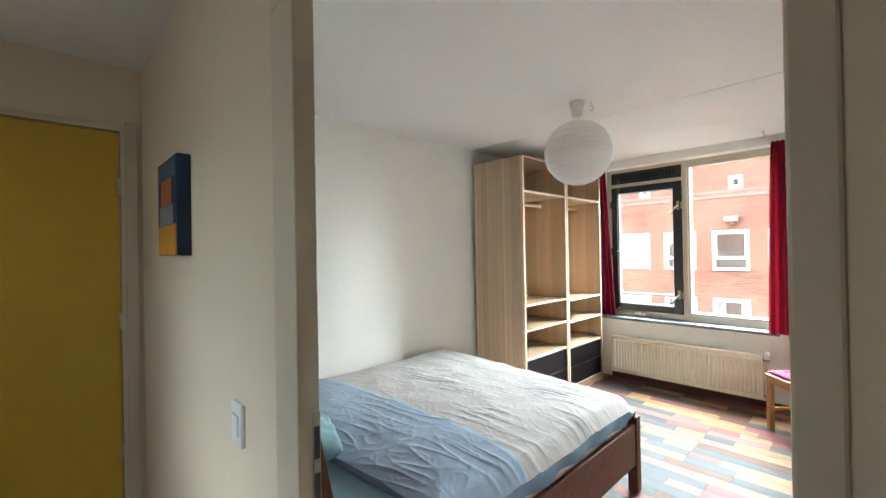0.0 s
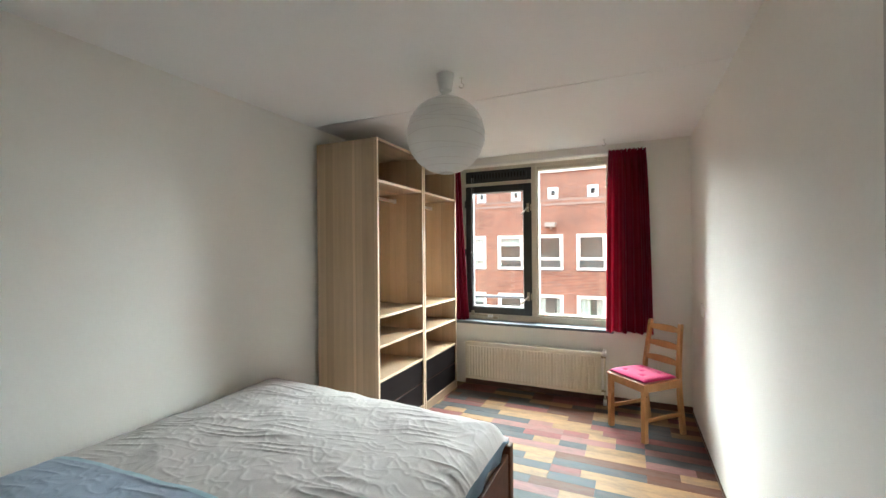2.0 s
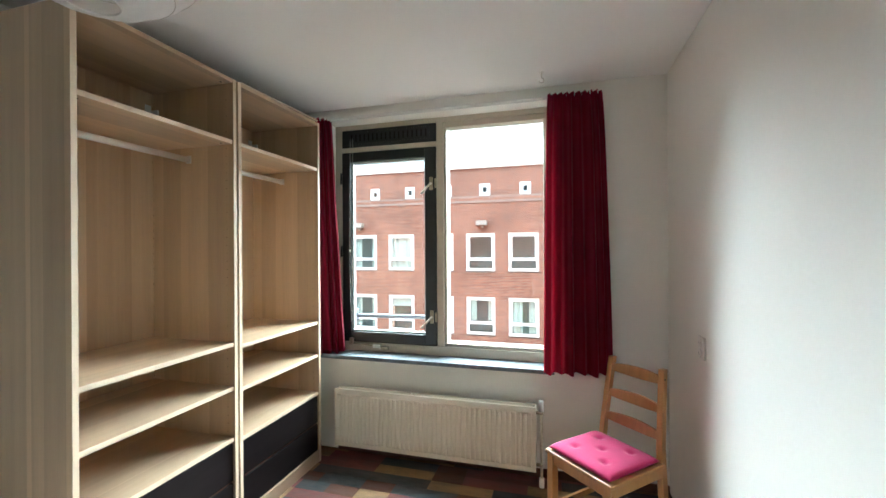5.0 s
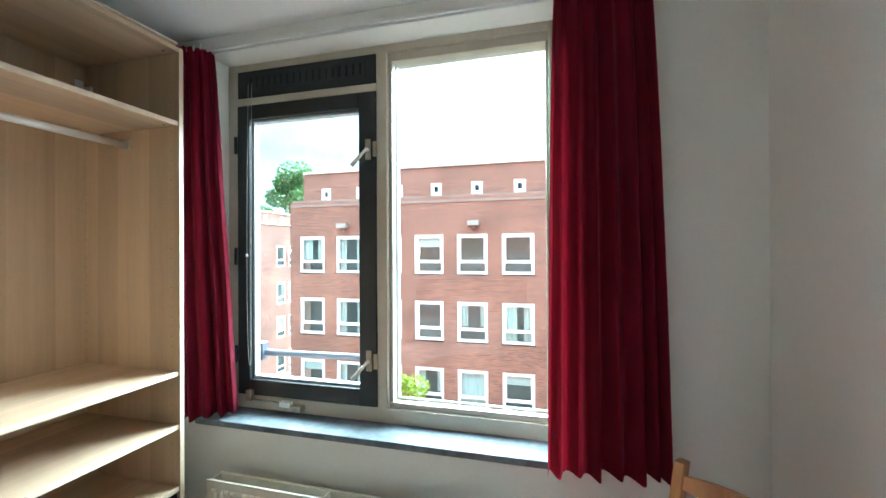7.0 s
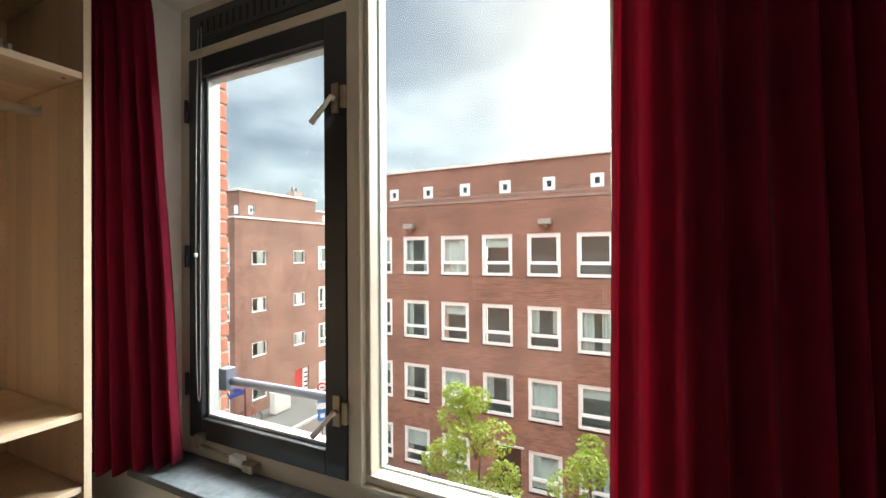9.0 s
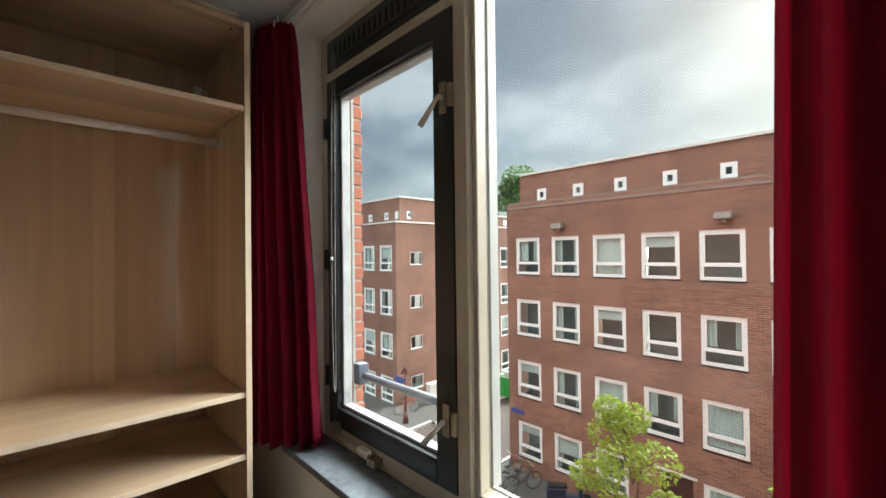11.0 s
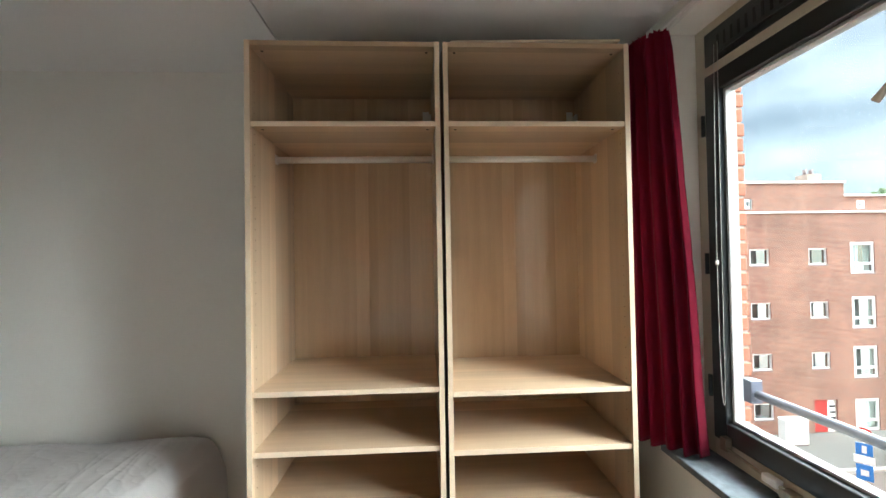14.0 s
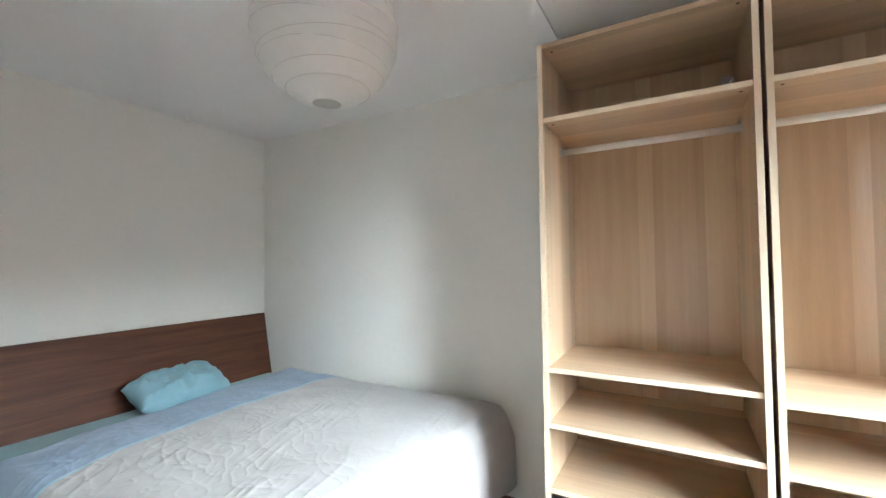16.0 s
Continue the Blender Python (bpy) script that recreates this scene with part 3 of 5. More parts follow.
# ---- wardrobes ----
def oak(name, base, along):
    """Oak veneer in broad vertical or lengthwise bands, each of its own tone."""
    m = material(name, base, 0.3, spread=0.10, scale=4, stretch=(7, 7, 0.3) if along == "z" else (7, 0.3, 7), grain=45, bump=0.05, depth=0.0004)
    n, l = m.node_tree.nodes, m.node_tree.links
    p = n["Principled BSDF"]
    old = p.inputs["Base Color"].links[0].from_socket
    co, mp = n.new("ShaderNodeTexCoord"), n.new("ShaderNodeMapping")
    mp.inputs["Scale"].default_value = (8.5, 8.5, 0.0) if along == "z" else (7.0, 0.0, 7.0)
    vor = n.new("ShaderNodeTexVoronoi")
    vor.inputs["Scale"].default_value = 1.0
    l.new(co.outputs["Object"], mp.inputs["Vector"])
    l.new(mp.outputs[0], vor.inputs["Vector"])
    sep, mix, rng = n.new("ShaderNodeSeparateColor"), n.new("ShaderNodeMix"), n.new("ShaderNodeMapRange")
    l.new(vor.outputs["Color"], sep.inputs[0])
    rng.inputs["To Min"].default_value, rng.inputs["To Max"].default_value = 0.78, 1.14
    l.new(sep.outputs[0], rng.inputs["Value"])
    mix.data_type, mix.blend_type = "RGBA", "MULTIPLY"
    mix.inputs["Factor"].default_value = 1.0
    l.new(old, mix.inputs["A"])
    l.new(rng.outputs[0], mix.inputs["B"])
    l.new(mix.outputs["Result"], p.inputs["Base Color"])
    return m


OAKV = oak("oak_veneer_upright", (0.575, 0.417, 0.268), "z")
OAKL = oak("oak_veneer_lengthwise", (0.595, 0.438, 0.287), "y")
OAKB = oak("oak_foil_back", (0.565, 0.41, 0.268), "z")
OAKB.node_tree.nodes["Principled BSDF"].inputs["Roughness"].default_value = 0.11
EDGE = material("pale_oak_edge_band", (0.69, 0.56, 0.41), 0.45, spread=0.08, scale=8, stretch=(1, 1, 0.3), grain=40, bump=0.02)


def wardrobe(y, shelves, label):
    w = thing("wardrobe", pose(0.02, y, 0), label, "wardrobe", "open wardrobes along the wall")
    D, W, T = 0.58, 0.755, 0.02
    for y0 in (0, W - T):
        s = block("side_panel", OAKV, w, 0, y0, 0, D - 0.002, y0 + T, 2.36, 0.0006)
        block("edge_band", EDGE, s, D - 0.002, y0, 0, D, y0 + T, 2.36)
        bm = bmesh.new()
        # shelf-peg drillings, far too small to be pieces of their own
        yy = T + 0.0004 if y0 == 0 else W - T - 0.0004
        for x in (0.04, D - 0.045):
            for i in range(50):
                z = 0.2 + i * 0.042
                tube(bm, (x, yy - 0.0003, z), (x, yy + 0.0003, z), 0.0019, sides=6)
        tagged(part("peg_holes", bm, BLACKBROWN, s), kind="stuff")
    block("top_panel", OAKL, w, 0, T, 2.36 - T, D - 0.002, W - T, 2.36, 0.001)
    block("bottom_panel", OAKL, w, 0, T, 0.06, D - 0.002, W - T, 0.06 + T, 0.001)
    block("plinth", OAKL, w, D - 0.03, T, 0, D - 0.004, W - T, 0.06)
    block("back_panel", OAKB, w, 0.03, T, 0.06 + T, 0.038, W - T, 2.36 - T)
    for z in shelves:
        s = block("shelf", OAKL, w, 0.039, T + 0.001, z - T, D - 0.008, W - T - 0.001, z, 0.0006)
        block("shelf_edge", EDGE, s, D - 0.008, T + 0.001, z - T, D - 0.006, W - T - 0.001, z)
    r = rod("clothes_rail", RAILM, w, (0.29, T + 0.004, 1.96), (0.29, W - T - 0.004, 1.96), 0.012, label="silver metal clothes rail")
    for v in r.data.vertices:                  # an oval section, taller than deep
        v.co.z = 1.96 + (v.co.z - 1.96) * 1.3
    for y0 in (T, W - T - 0.004):
        block("rail_holder", RAILM, r, 0.274, y0, 1.941, 0.306, y0 + 0.004, 1.983, 0.001)
    top = shelves[-1] - T
    hgt = (top - 0.082) / 2
    for k in range(2):
        z0 = 0.082 + k * hgt
        d = block("drawer", BLACKBROWN, w, D - 0.03, T + 0.003, z0, D - 0.012, W - T - 0.003, z0 + hgt - 0.012, 0.0015, "black-brown drawer")
        block("drawer_box", BLACKBROWN, d, 0.05, T + 0.015, z0 + 0.012, D - 0.031, W - T - 0.015, z0 + hgt - 0.05)
        block("drawer_lip", WALNUT, d, D - 0.03, T + 0.003, z0 + hgt - 0.012, D - 0.02, W - T - 0.003, z0 + hgt - 0.009)
    for yy in (0.05, W - 0.05):
        rod("cam_cover", BLACKBROWN, w, (D - 0.05, yy, 2.36 - T - 0.0006), (D - 0.05, yy, 2.36 - T), 0.006, sides=10)
        rod("cam_cover", BLACKBROWN, w, (D - 0.05, yy, shelves[0] - T - 0.0006), (D - 0.05, yy, shelves[0] - T), 0.006, sides=10)
    k = block("wall_bracket", WHITE, w, 0.039, W - T - 0.045, 2.20, 0.044, W - T - 0.012, 2.27, 0.001, "white metal wall bracket")
    block("bracket_foot", WHITE, k, 0.039, W - T - 0.0115, 2.205, 0.085, W - T - 0.0005, 2.245, 0.001)
    return w


wardrobe(2.9, (2.045, 1.0, 0.772, 0.51), "tall oak-veneer open wardrobe beside the bed, empty shelves")
wardrobe(3.669, (2.045, 0.978, 0.75, 0.487), "tall oak-veneer open wardrobe beside the window, empty shelves")
CARD = material("brown_cardboard", (0.50, 0.42, 0.32), 0.8, spread=0.1, scale=9)
bx = thing("flat_carton", pose(0.05, 3.72, 2.361, 0, 0, -2), "thin flattened cardboard panel lying on the wardrobe", "cardboard")
block("board", CARD, bx, 0, 0, 0, 0.545, 0.68, 0.008, 0.001)
block("upper_board", CARD, bx, 0.02, 0.01, 0.008, 0.53, 0.62, 0.014, 0.001)

# ---- bed ----
bed = thing("bed", pose(0, 0, 0), "dark walnut double bed frame with a tall headboard", "bed")
BX0, BX1, BY0, BY1 = -0.005, 1.75, 0.30, 2.46
h = bmesh.new()
box(h, BX0 + 0.015, -0.02, 0.22, BX1, 0.02, 1.045)
soften(h, 0.004)
hb = part("headboard", h, WALNUT, bed, "dark walnut headboard with horizontal grain")
hb.matrix_basis = pose(0, 0.507, 0, 11.0)
block("side_rail", WALNUT, bed, BX1 - 0.035, 0.37, 0.17, BX1 - 0.01, BY1 - 0.06, 0.42, 0.004)
block("side_rail", WALNUT, bed, BX0 + 0.02, 0.37, 0.17, BX0 + 0.045, BY1 - 0.06, 0.40, 0.004)
block("foot_rail", WALNUT, bed, BX0 + 0.06, BY1 - 0.045, 0.17, BX1 - 0.06, BY1 - 0.02, 0.42, 0.004)
for x in (BX0 + 0.015, BX1 - 0.06):
    block("post", WALNUT, bed, x, BY1 - 0.06, 0, x + 0.06, BY1, 0.462 if x > 1 else 0.29, 0.006)
for x in (BX0 + 0.02, BX1 - 0.06):
    block("head_leg", WALNUT, bed, x, 0.44, 0, x + 0.05, 0.47, 0.3, 0.003)
SLATW = material("birch_slat", (0.55, 0.42, 0.28), 0.6, spread=0.1)
for i in range(14):
    block("slat", SLATW, bed, BX0 + 0.045, 0.45 + i * 0.14, 0.285, BX1 - 0.035, 0.52 + i * 0.14, 0.30)

MATT = material("cream_mattress_ticking", (0.62, 0.55, 0.45), 0.9, spread=0.05, scale=8, grain=300, bump=0.3, depth=0.001)
mt = thing("mattress", pose(0, 0, 0), "thick cream mattress lying in the bed frame", "mattress")
bm = bmesh.new()
box(bm, 0.05, 0.45, 0.301, 1.705, 2.36, 0.548)
soften(bm, 0.075, 6)
part("mattress_body", bm, MATT, mt, smooth=True)
fs = thing("fitted_sheet", pose(0, 0, 0), "turquoise cotton sheet over the head end of the mattress", "sheet")
bm = bmesh.new()
box(bm, 0.045, 0.445, 0.40, 1.712, 1.0, 0.558)
soften(bm, 0.045, 5)
part("sheet_cloth", bm, TURQ, fs, smooth=True)


def foot_line(x):
    return 2.40 + 0.12 * (1 - x / 1.7)


def head_line(x):
    return 0.635 + 0.09 * x


def wall_line(y):
    return 0.02


def near_wall(x):
    q = min(1, max(0, (1.2 - x) / 0.9))
    return q * q * (3 - 2 * q)


def crease(p, size, seed):
    """A net of thin sharp folds running every way."""
    q = p * size + Vector((seed, 0, seed))
    q += Vector((noise.noise(q * 0.7), noise.noise(q * 0.7 + Vector((0, 7, 0))), 0)) * 0.8
    return (1 - abs(noise.noise(q))) ** 9


def cloth_height(x, y):
    """Height of the duvet's top: puffed in the middle, drooping over its rims, creased."""
    f_, h_, w_ = foot_line(x), head_line(x), wall_line(y)
    dx, dy = min(x - w_ + 0.04, 1.74 - x), min(y - h_ + 0.03, f_ - y + 0.02)
    edge = min(dx if x > 0.9 else dx + 0.03, dy)
    z = 0.575 + 0.055 * (1 - math.exp(-max(edge, 0) / 0.13))
    z += 0.02 * math.sin((x - 0.1) * 2.0) * math.sin((y - 0.5) * 1.7)
    p = Vector((x, y, 0))
    z += 0.014 * noise.noise(p * 2.4) + 0.007 * noise.noise(p * 6.1 + Vector((0, 0, 3)))
    low = 0.55 + 0.9 * noise.noise(p * 2.7 + Vector((0, 4, 0)))
    z += 0.0022 * crease(p, 3.6, 2.0) * max(0.15, low) + 0.0020 * crease(p, 7.5, 5.0) * max(0.2, 1.1 - low) + 0.0015 * crease(p, 15.0, 9.0)
    wx, wy = x + 0.05 * noise.noise(p * 3), y + 0.05 * noise.noise(p * 3 + Vector((9, 0, 0)))
    a, b = wx * 0.98 + wy * 0.20, wy * 0.98 - wx * 0.20
    z += 0.0068 * (1 - abs(noise.noise(Vector((a * 1.9, b * 17.0, 1))))) ** 7 * max(0.0, 0.35 + 1.2 * noise.noise(p * 3.3))
    if x > 1.66:
        z -= ((x - 1.66) / 0.075) ** 2 * 0.055
    k = near_wall(x)
    reach, drop = 0.09 - 0.015 * k, 0.045 + 0.008 * k
    if y > f_ - reach:
        z -= ((y - f_ + reach) / reach) ** 2 * drop
    return z


def spot(u, y):
    w_ = wall_line(y)
    return w_ + (1.735 - w_) * u


def cloth_grid(rows):
    bm = bmesh.new()
    g = [[bm.verts.new(c) for c in row] for row in rows]
    for r0, r1 in zip(g, g[1:]):
        for i in range(len(r0) - 1):
            bm.faces.new((r0[i], r0[i + 1], r1[i + 1], r1[i]))
    return bm


def sheet_piece(y0, y1, nx, ny, lift=0.0):
    """A stretch of the duvet between two lines across the bed, given as functions of x."""
    rows = []
    for j in range(ny + 1):
        row = []
        for i in range(nx + 1):
            xx = 1.735 * i / nx
            y = y0(xx) + (y1(xx) - y0(xx)) * j / ny
            x = spot(i / nx, y)
            row.append((x, y, cloth_height(x, y) + lift))
        rows.append(row)
    return cloth_grid(rows)


def seam_line(x):
    return 1.215 + 0.035 * x + 0.014 * noise.noise(Vector((x * 6, 0, 8)))


duvet = thing("duvet", pose(0, 0, 0), "rumpled grey-white duvet with a light blue head band", "duvet")
part("white_field", sheet_piece(seam_line, foot_line, 400, 280), SHEET, duvet, "rumpled grey-white cotton", True)
part("blue_band", sheet_piece(head_line, seam_line, 360, 130), BLUE, duvet, "crumpled light blue cotton", True)
PALE = material("pale_aqua_cotton", (0.42, 0.58, 0.66), 0.9, spread=0.06, scale=6, grain=300, bump=0.2, depth=0.001)
part("piping", sheet_piece(lambda x: seam_line(x) - 0.010, lambda x: seam_line(x) + 0.010, 120, 3, 0.0025), PALE, duvet, "pale aqua seam band", True)
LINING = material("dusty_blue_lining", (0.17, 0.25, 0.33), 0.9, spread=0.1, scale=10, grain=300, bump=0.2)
ya, yb = head_line(1.735), foot_line(1.735)
ys = [ya + (yb - ya) * i / 120 for i in range(121)]
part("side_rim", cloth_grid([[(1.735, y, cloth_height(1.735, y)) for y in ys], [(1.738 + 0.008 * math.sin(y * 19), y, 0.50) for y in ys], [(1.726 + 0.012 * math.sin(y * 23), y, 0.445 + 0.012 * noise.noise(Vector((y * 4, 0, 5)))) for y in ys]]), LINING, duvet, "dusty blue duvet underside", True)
us = [i / 120 for i in range(121)]
xs = [spot(u, foot_line(1.735 * u)) for u in us]
part("foot_rim", cloth_grid([[(x, foot_line(1.735 * u), cloth_height(x, foot_line(1.735 * u))) for u, x in zip(us, xs)], [(x, foot_line(1.735 * u) + 0.030 + 0.006 * math.sin(x * 21), 0.50 - 0.06 * near_wall(x)) for u, x in zip(us, xs)], [(x, foot_line(1.735 * u) + 0.036 + 0.012 * math.sin(x * 17), 0.435 + 0.015 * math.sin(x * 5) - 0.08 * near_wall(x)) for u, x in zip(us, xs)], [(x, foot_line(1.735 * u) + 0.038 + 0.014 * math.sin(x * 17), 0.43 + 0.015 * math.sin(x * 5) - 0.27 * near_wall(x)) for u, x in zip(us, xs)]]), SHEET, duvet, smooth=True)
part("head_rim", cloth_grid([[(1.735 * u, head_line(1.735 * u), cloth_height(1.735 * u, head_line(1.735 * u))) for u in us], [(1.735 * u, head_line(1.735 * u) + 0.006, 0.555) for u in us]]), BLUE, duvet, smooth=True)

pil = thing("pillow", pose(0.85, 0.625, 0.668, -25, 0, 6), "small turquoise pillow leaning on the headboard", "pillow")
bm = bmesh.new()
n = 36
g = {}
for s in (1, -1):
    for j in range(n + 1):
        for i in range(n + 1):
            u, v = 2 * i / n - 1, 2 * j / n - 1
            puff = ((1 - u ** 4) * (1 - abs(v) ** 2.6)) ** 0.55
            pinch = 1 - 0.30 * abs(u) ** 4 - 0.05 * u
            z = s * (0.095 * puff + 0.014 * puff * noise.noise(Vector((u * 3, v * 3, s))) + 0.030 * puff * (1 - abs(noise.noise(Vector((u * 5.5, v * 1.8, s * 4))))) ** 4)
            if s < 0 and (i in (0, n) or j in (0, n)):
                g[s, i, j] = g[1, i, j]
            else:
                g[s, i, j] = bm.verts.new((u * 0.285 * (1 - 0.07 * (1 - v * v)), v * 0.165 * pinch * (1 - 0.06 * (1 - u * u)), z))
    for j in range(n):
        for i in range(n):
            bm.faces.new((g[s, i, j], g[s, i + 1, j], g[s, i + 1, j + 1], g[s, i, j + 1]))
part("pillow_case", bm, TURQ, pil, "creased turquoise pillow case", True)

# ---- chair ----
chair = thing("chair", pose(2.43, 4.055, 0, 0, 0, -45), "lacquered pine ladder-back chair beside the radiator", "chair")
for s in (-1, 1):
    bm = bmesh.new()
    box(bm, s * 0.175 - 0.019, -0.205, 0, s * 0.175 + 0.019, -0.165, 0.44)
    soften(bm, 0.004)
    part("front_leg", bm, PINE, chair)
    bm = bmesh.new()
    prof = [(0.225, 0.0, 0.17), (0.195, 0.25, 0.172), (0.183, 0.42, 0.170), (0.187, 0.52, 0.165), (0.218, 0.75, 0.152), (0.238, 0.88, 0.145)]
    ring = []
    for y, z, xx in prof:
        hw = 0.020 if z < 0.5 else 0.017
        ring.append([bm.verts.new((s * xx + a, y + b, z)) for a, b in ((-0.015, -hw), (0.015, -hw), (0.015, hw), (-0.015, hw))])
    for a, b in zip(ring, ring[1:]):
        for i in range(4):
            bm.faces.new((a[i], a[(i + 1) % 4], b[(i + 1) % 4], b[i]))
    bm.faces.new(ring[0])
    bm.faces.new(ring[-1])
    soften(bm, 0.003)
    part("back_leg", bm, PINE, chair)
    block("side_apron", PINE, chair, s * 0.175 - 0.011, -0.165, 0.385, s * 0.175 + 0.011, 0.172, 0.437, 0.003)
    block("side_stretcher", PINE, chair, s * 0.175 - 0.008, -0.165, 0.155, s * 0.175 + 0.008, 0.195, 0.185, 0.002)
    for z in (0.36, 0.835):
        rod("bolt", BLACKBROWN, chair, (s * (0.1955 if z < 0.5 else 0.166), -0.185 if z < 0.5 else 0.223, z), (s * (0.1935 if z < 0.5 else 0.164), -0.185 if z < 0.5 else 0.223, z), 0.004)
block("front_apron", PINE, chair, -0.156, -0.197, 0.385, 0.156, -0.175, 0.437, 0.003)
block("back_apron", PINE, chair, -0.16, 0.172, 0.385, 0.16, 0.192, 0.437, 0.003)
bm = bmesh.new()
box(bm, -0.2, -0.212, 0.438, 0.2, 0.165, 0.456)
soften(bm, 0.005)
part("seat", bm, PINE, chair)
for z, y, hw in ((0.565, 0.190, 0.152), (0.69, 0.207, 0.145), (0.825, 0.226, 0.137)):
    bm = bmesh.new()
    for k in range(12):
        u0, u1 = -hw + 2 * hw * k / 12, -hw + 2 * hw * (k + 1) / 12
        c0, c1 = 0.018 * (1 - (u0 / hw) ** 2), 0.018 * (1 - (u1 / hw) ** 2)
        h0, h1 = 0.018 + 0.010 * (1 - (u0 / hw) ** 2), 0.018 + 0.010 * (1 - (u1 / hw) ** 2)
        v = [bm.verts.new(c) for c in ((u0, y + c0 - 0.008, z - h0), (u1, y + c1 - 0.008, z - h1), (u1, y + c1 + 0.008, z - h1), (u0, y + c0 + 0.008, z - h0), (u0, y + c0 - 0.006, z + h0), (u1, y + c1 - 0.006, z + h1), (u1, y + c1 + 0.010, z + h1), (u0, y + c0 + 0.010, z + h0))]
        for f in ((0, 1, 5, 4), (1, 2, 6, 5), (2, 3, 7, 6), (3, 0, 4, 7), (4, 5, 6, 7), (0, 3, 2, 1)):
            bm.faces.new([v[q] for q in f])
    bmesh.ops.remove_doubles(bm, verts=bm.verts[:], dist=0.0005)
    part("back_slat", bm, PINE, chair, smooth=False)
cu = thing("seat_cushion", pose(2.425, 4.05, 0.456, 0, 0, -45), "magenta tufted cushion lying on the chair", "cushion")
bm = bmesh.new()
n = 40
tufts = ((-0.09, -0.09), (0.09, -0.09), (-0.09, 0.09), (0.09, 0.09), (0, 0))
g = {}
for s in (1, 0):
    for j in range(n + 1):
        for i in range(n + 1):
            u, v = 2 * i / n - 1, 2 * j / n - 1
            x, y = 0.185 * u, 0.175 * v - 0.02
            puff = ((1 - abs(u) ** 7) * (1 - abs(v) ** 7)) ** 0.5
            z = 0.012 + 0.026 * puff if s else 0.012 - 0.011 * puff
            if s:
                for a, b in tufts:
                    z -= 0.015 * math.exp(-((x - a) ** 2 + (y + 0.02 - b) ** 2) / 0.00035)
            g[s, i, j] = g[1, i, j] if not s and (i in (0, n) or j in (0, n)) else bm.verts.new((x, y, z))
    for j in range(n):
        for i in range(n):
            bm.faces.new((g[s, i, j], g[s, i + 1, j], g[s, i + 1, j + 1], g[s, i, j + 1]))
part("cushion_cover", bm, MAGENTA, cu, smooth=True)
for a, b in tufts:
    rod("tuft_button", MAGENTA, cu, (a, b - 0.02, 0.022), (a, b - 0.02, 0.027), 0.007, 0.005)

# ---- floor planks ----
PLANKS = [material("plank_" + nm, c, 0.5, gloss=0.08, spread=0.45, scale=4, stretch=(0.7, 3, 1), grain=26, bump=0.08, depth=0.0005, island=0.3) for nm, c in (("red", (0.155, 0.060, 0.055)), ("ochre", (0.225, 0.142, 0.075)), ("blue_grey", (0.055, 0.062, 0.065)), ("brown", (0.09, 0.041, 0.028)), ("rose", (0.175, 0.088, 0.081)))]
for m in PLANKS:
    # worn, smudged print: pale scuffs and dull streaks along the boards
    n, l = m.node_tree.nodes, m.node_tree.links
    p = n["Principled BSDF"]
    old = p.inputs["Base Color"].links[0].from_socket
    geo, mp, no = n.new("ShaderNodeNewGeometry"), n.new("ShaderNodeMapping"), n.new("ShaderNodeTexNoise")
    mp.inputs["Scale"].default_value = (5.0, 13.0, 1.0)
    no.inputs["Scale"].default_value, no.inputs["Detail"].default_value, no.inputs["Roughness"].default_value = 1.0, 8, 0.7
    l.new(geo.outputs["Position"], mp.inputs["Vector"])
    l.new(mp.outputs[0], no.inputs["Vector"])
    rng, mx = n.new("ShaderNodeMapRange"), n.new("ShaderNodeMix")
    rng.inputs["From Min"].default_value, rng.inputs["From Max"].default_value = 0.44, 0.72
    rng.inputs["To Min"].default_value, rng.inputs["To Max"].default_value = 0.0, 0.75
    l.new(no.outputs["Fac"], rng.inputs["Value"])
    mx.data_type = "RGBA"
    l.new(rng.outputs[0], mx.inputs["Factor"])
    l.new(old, mx.inputs["A"])
    mx.inputs["B"].default_value = (0.125, 0.10, 0.085, 1)
    l.new(mx.outputs["Result"], p.inputs["Base Color"])
rnd = random.Random(11)
meshes = {}
PW = 0.098
y = Y0
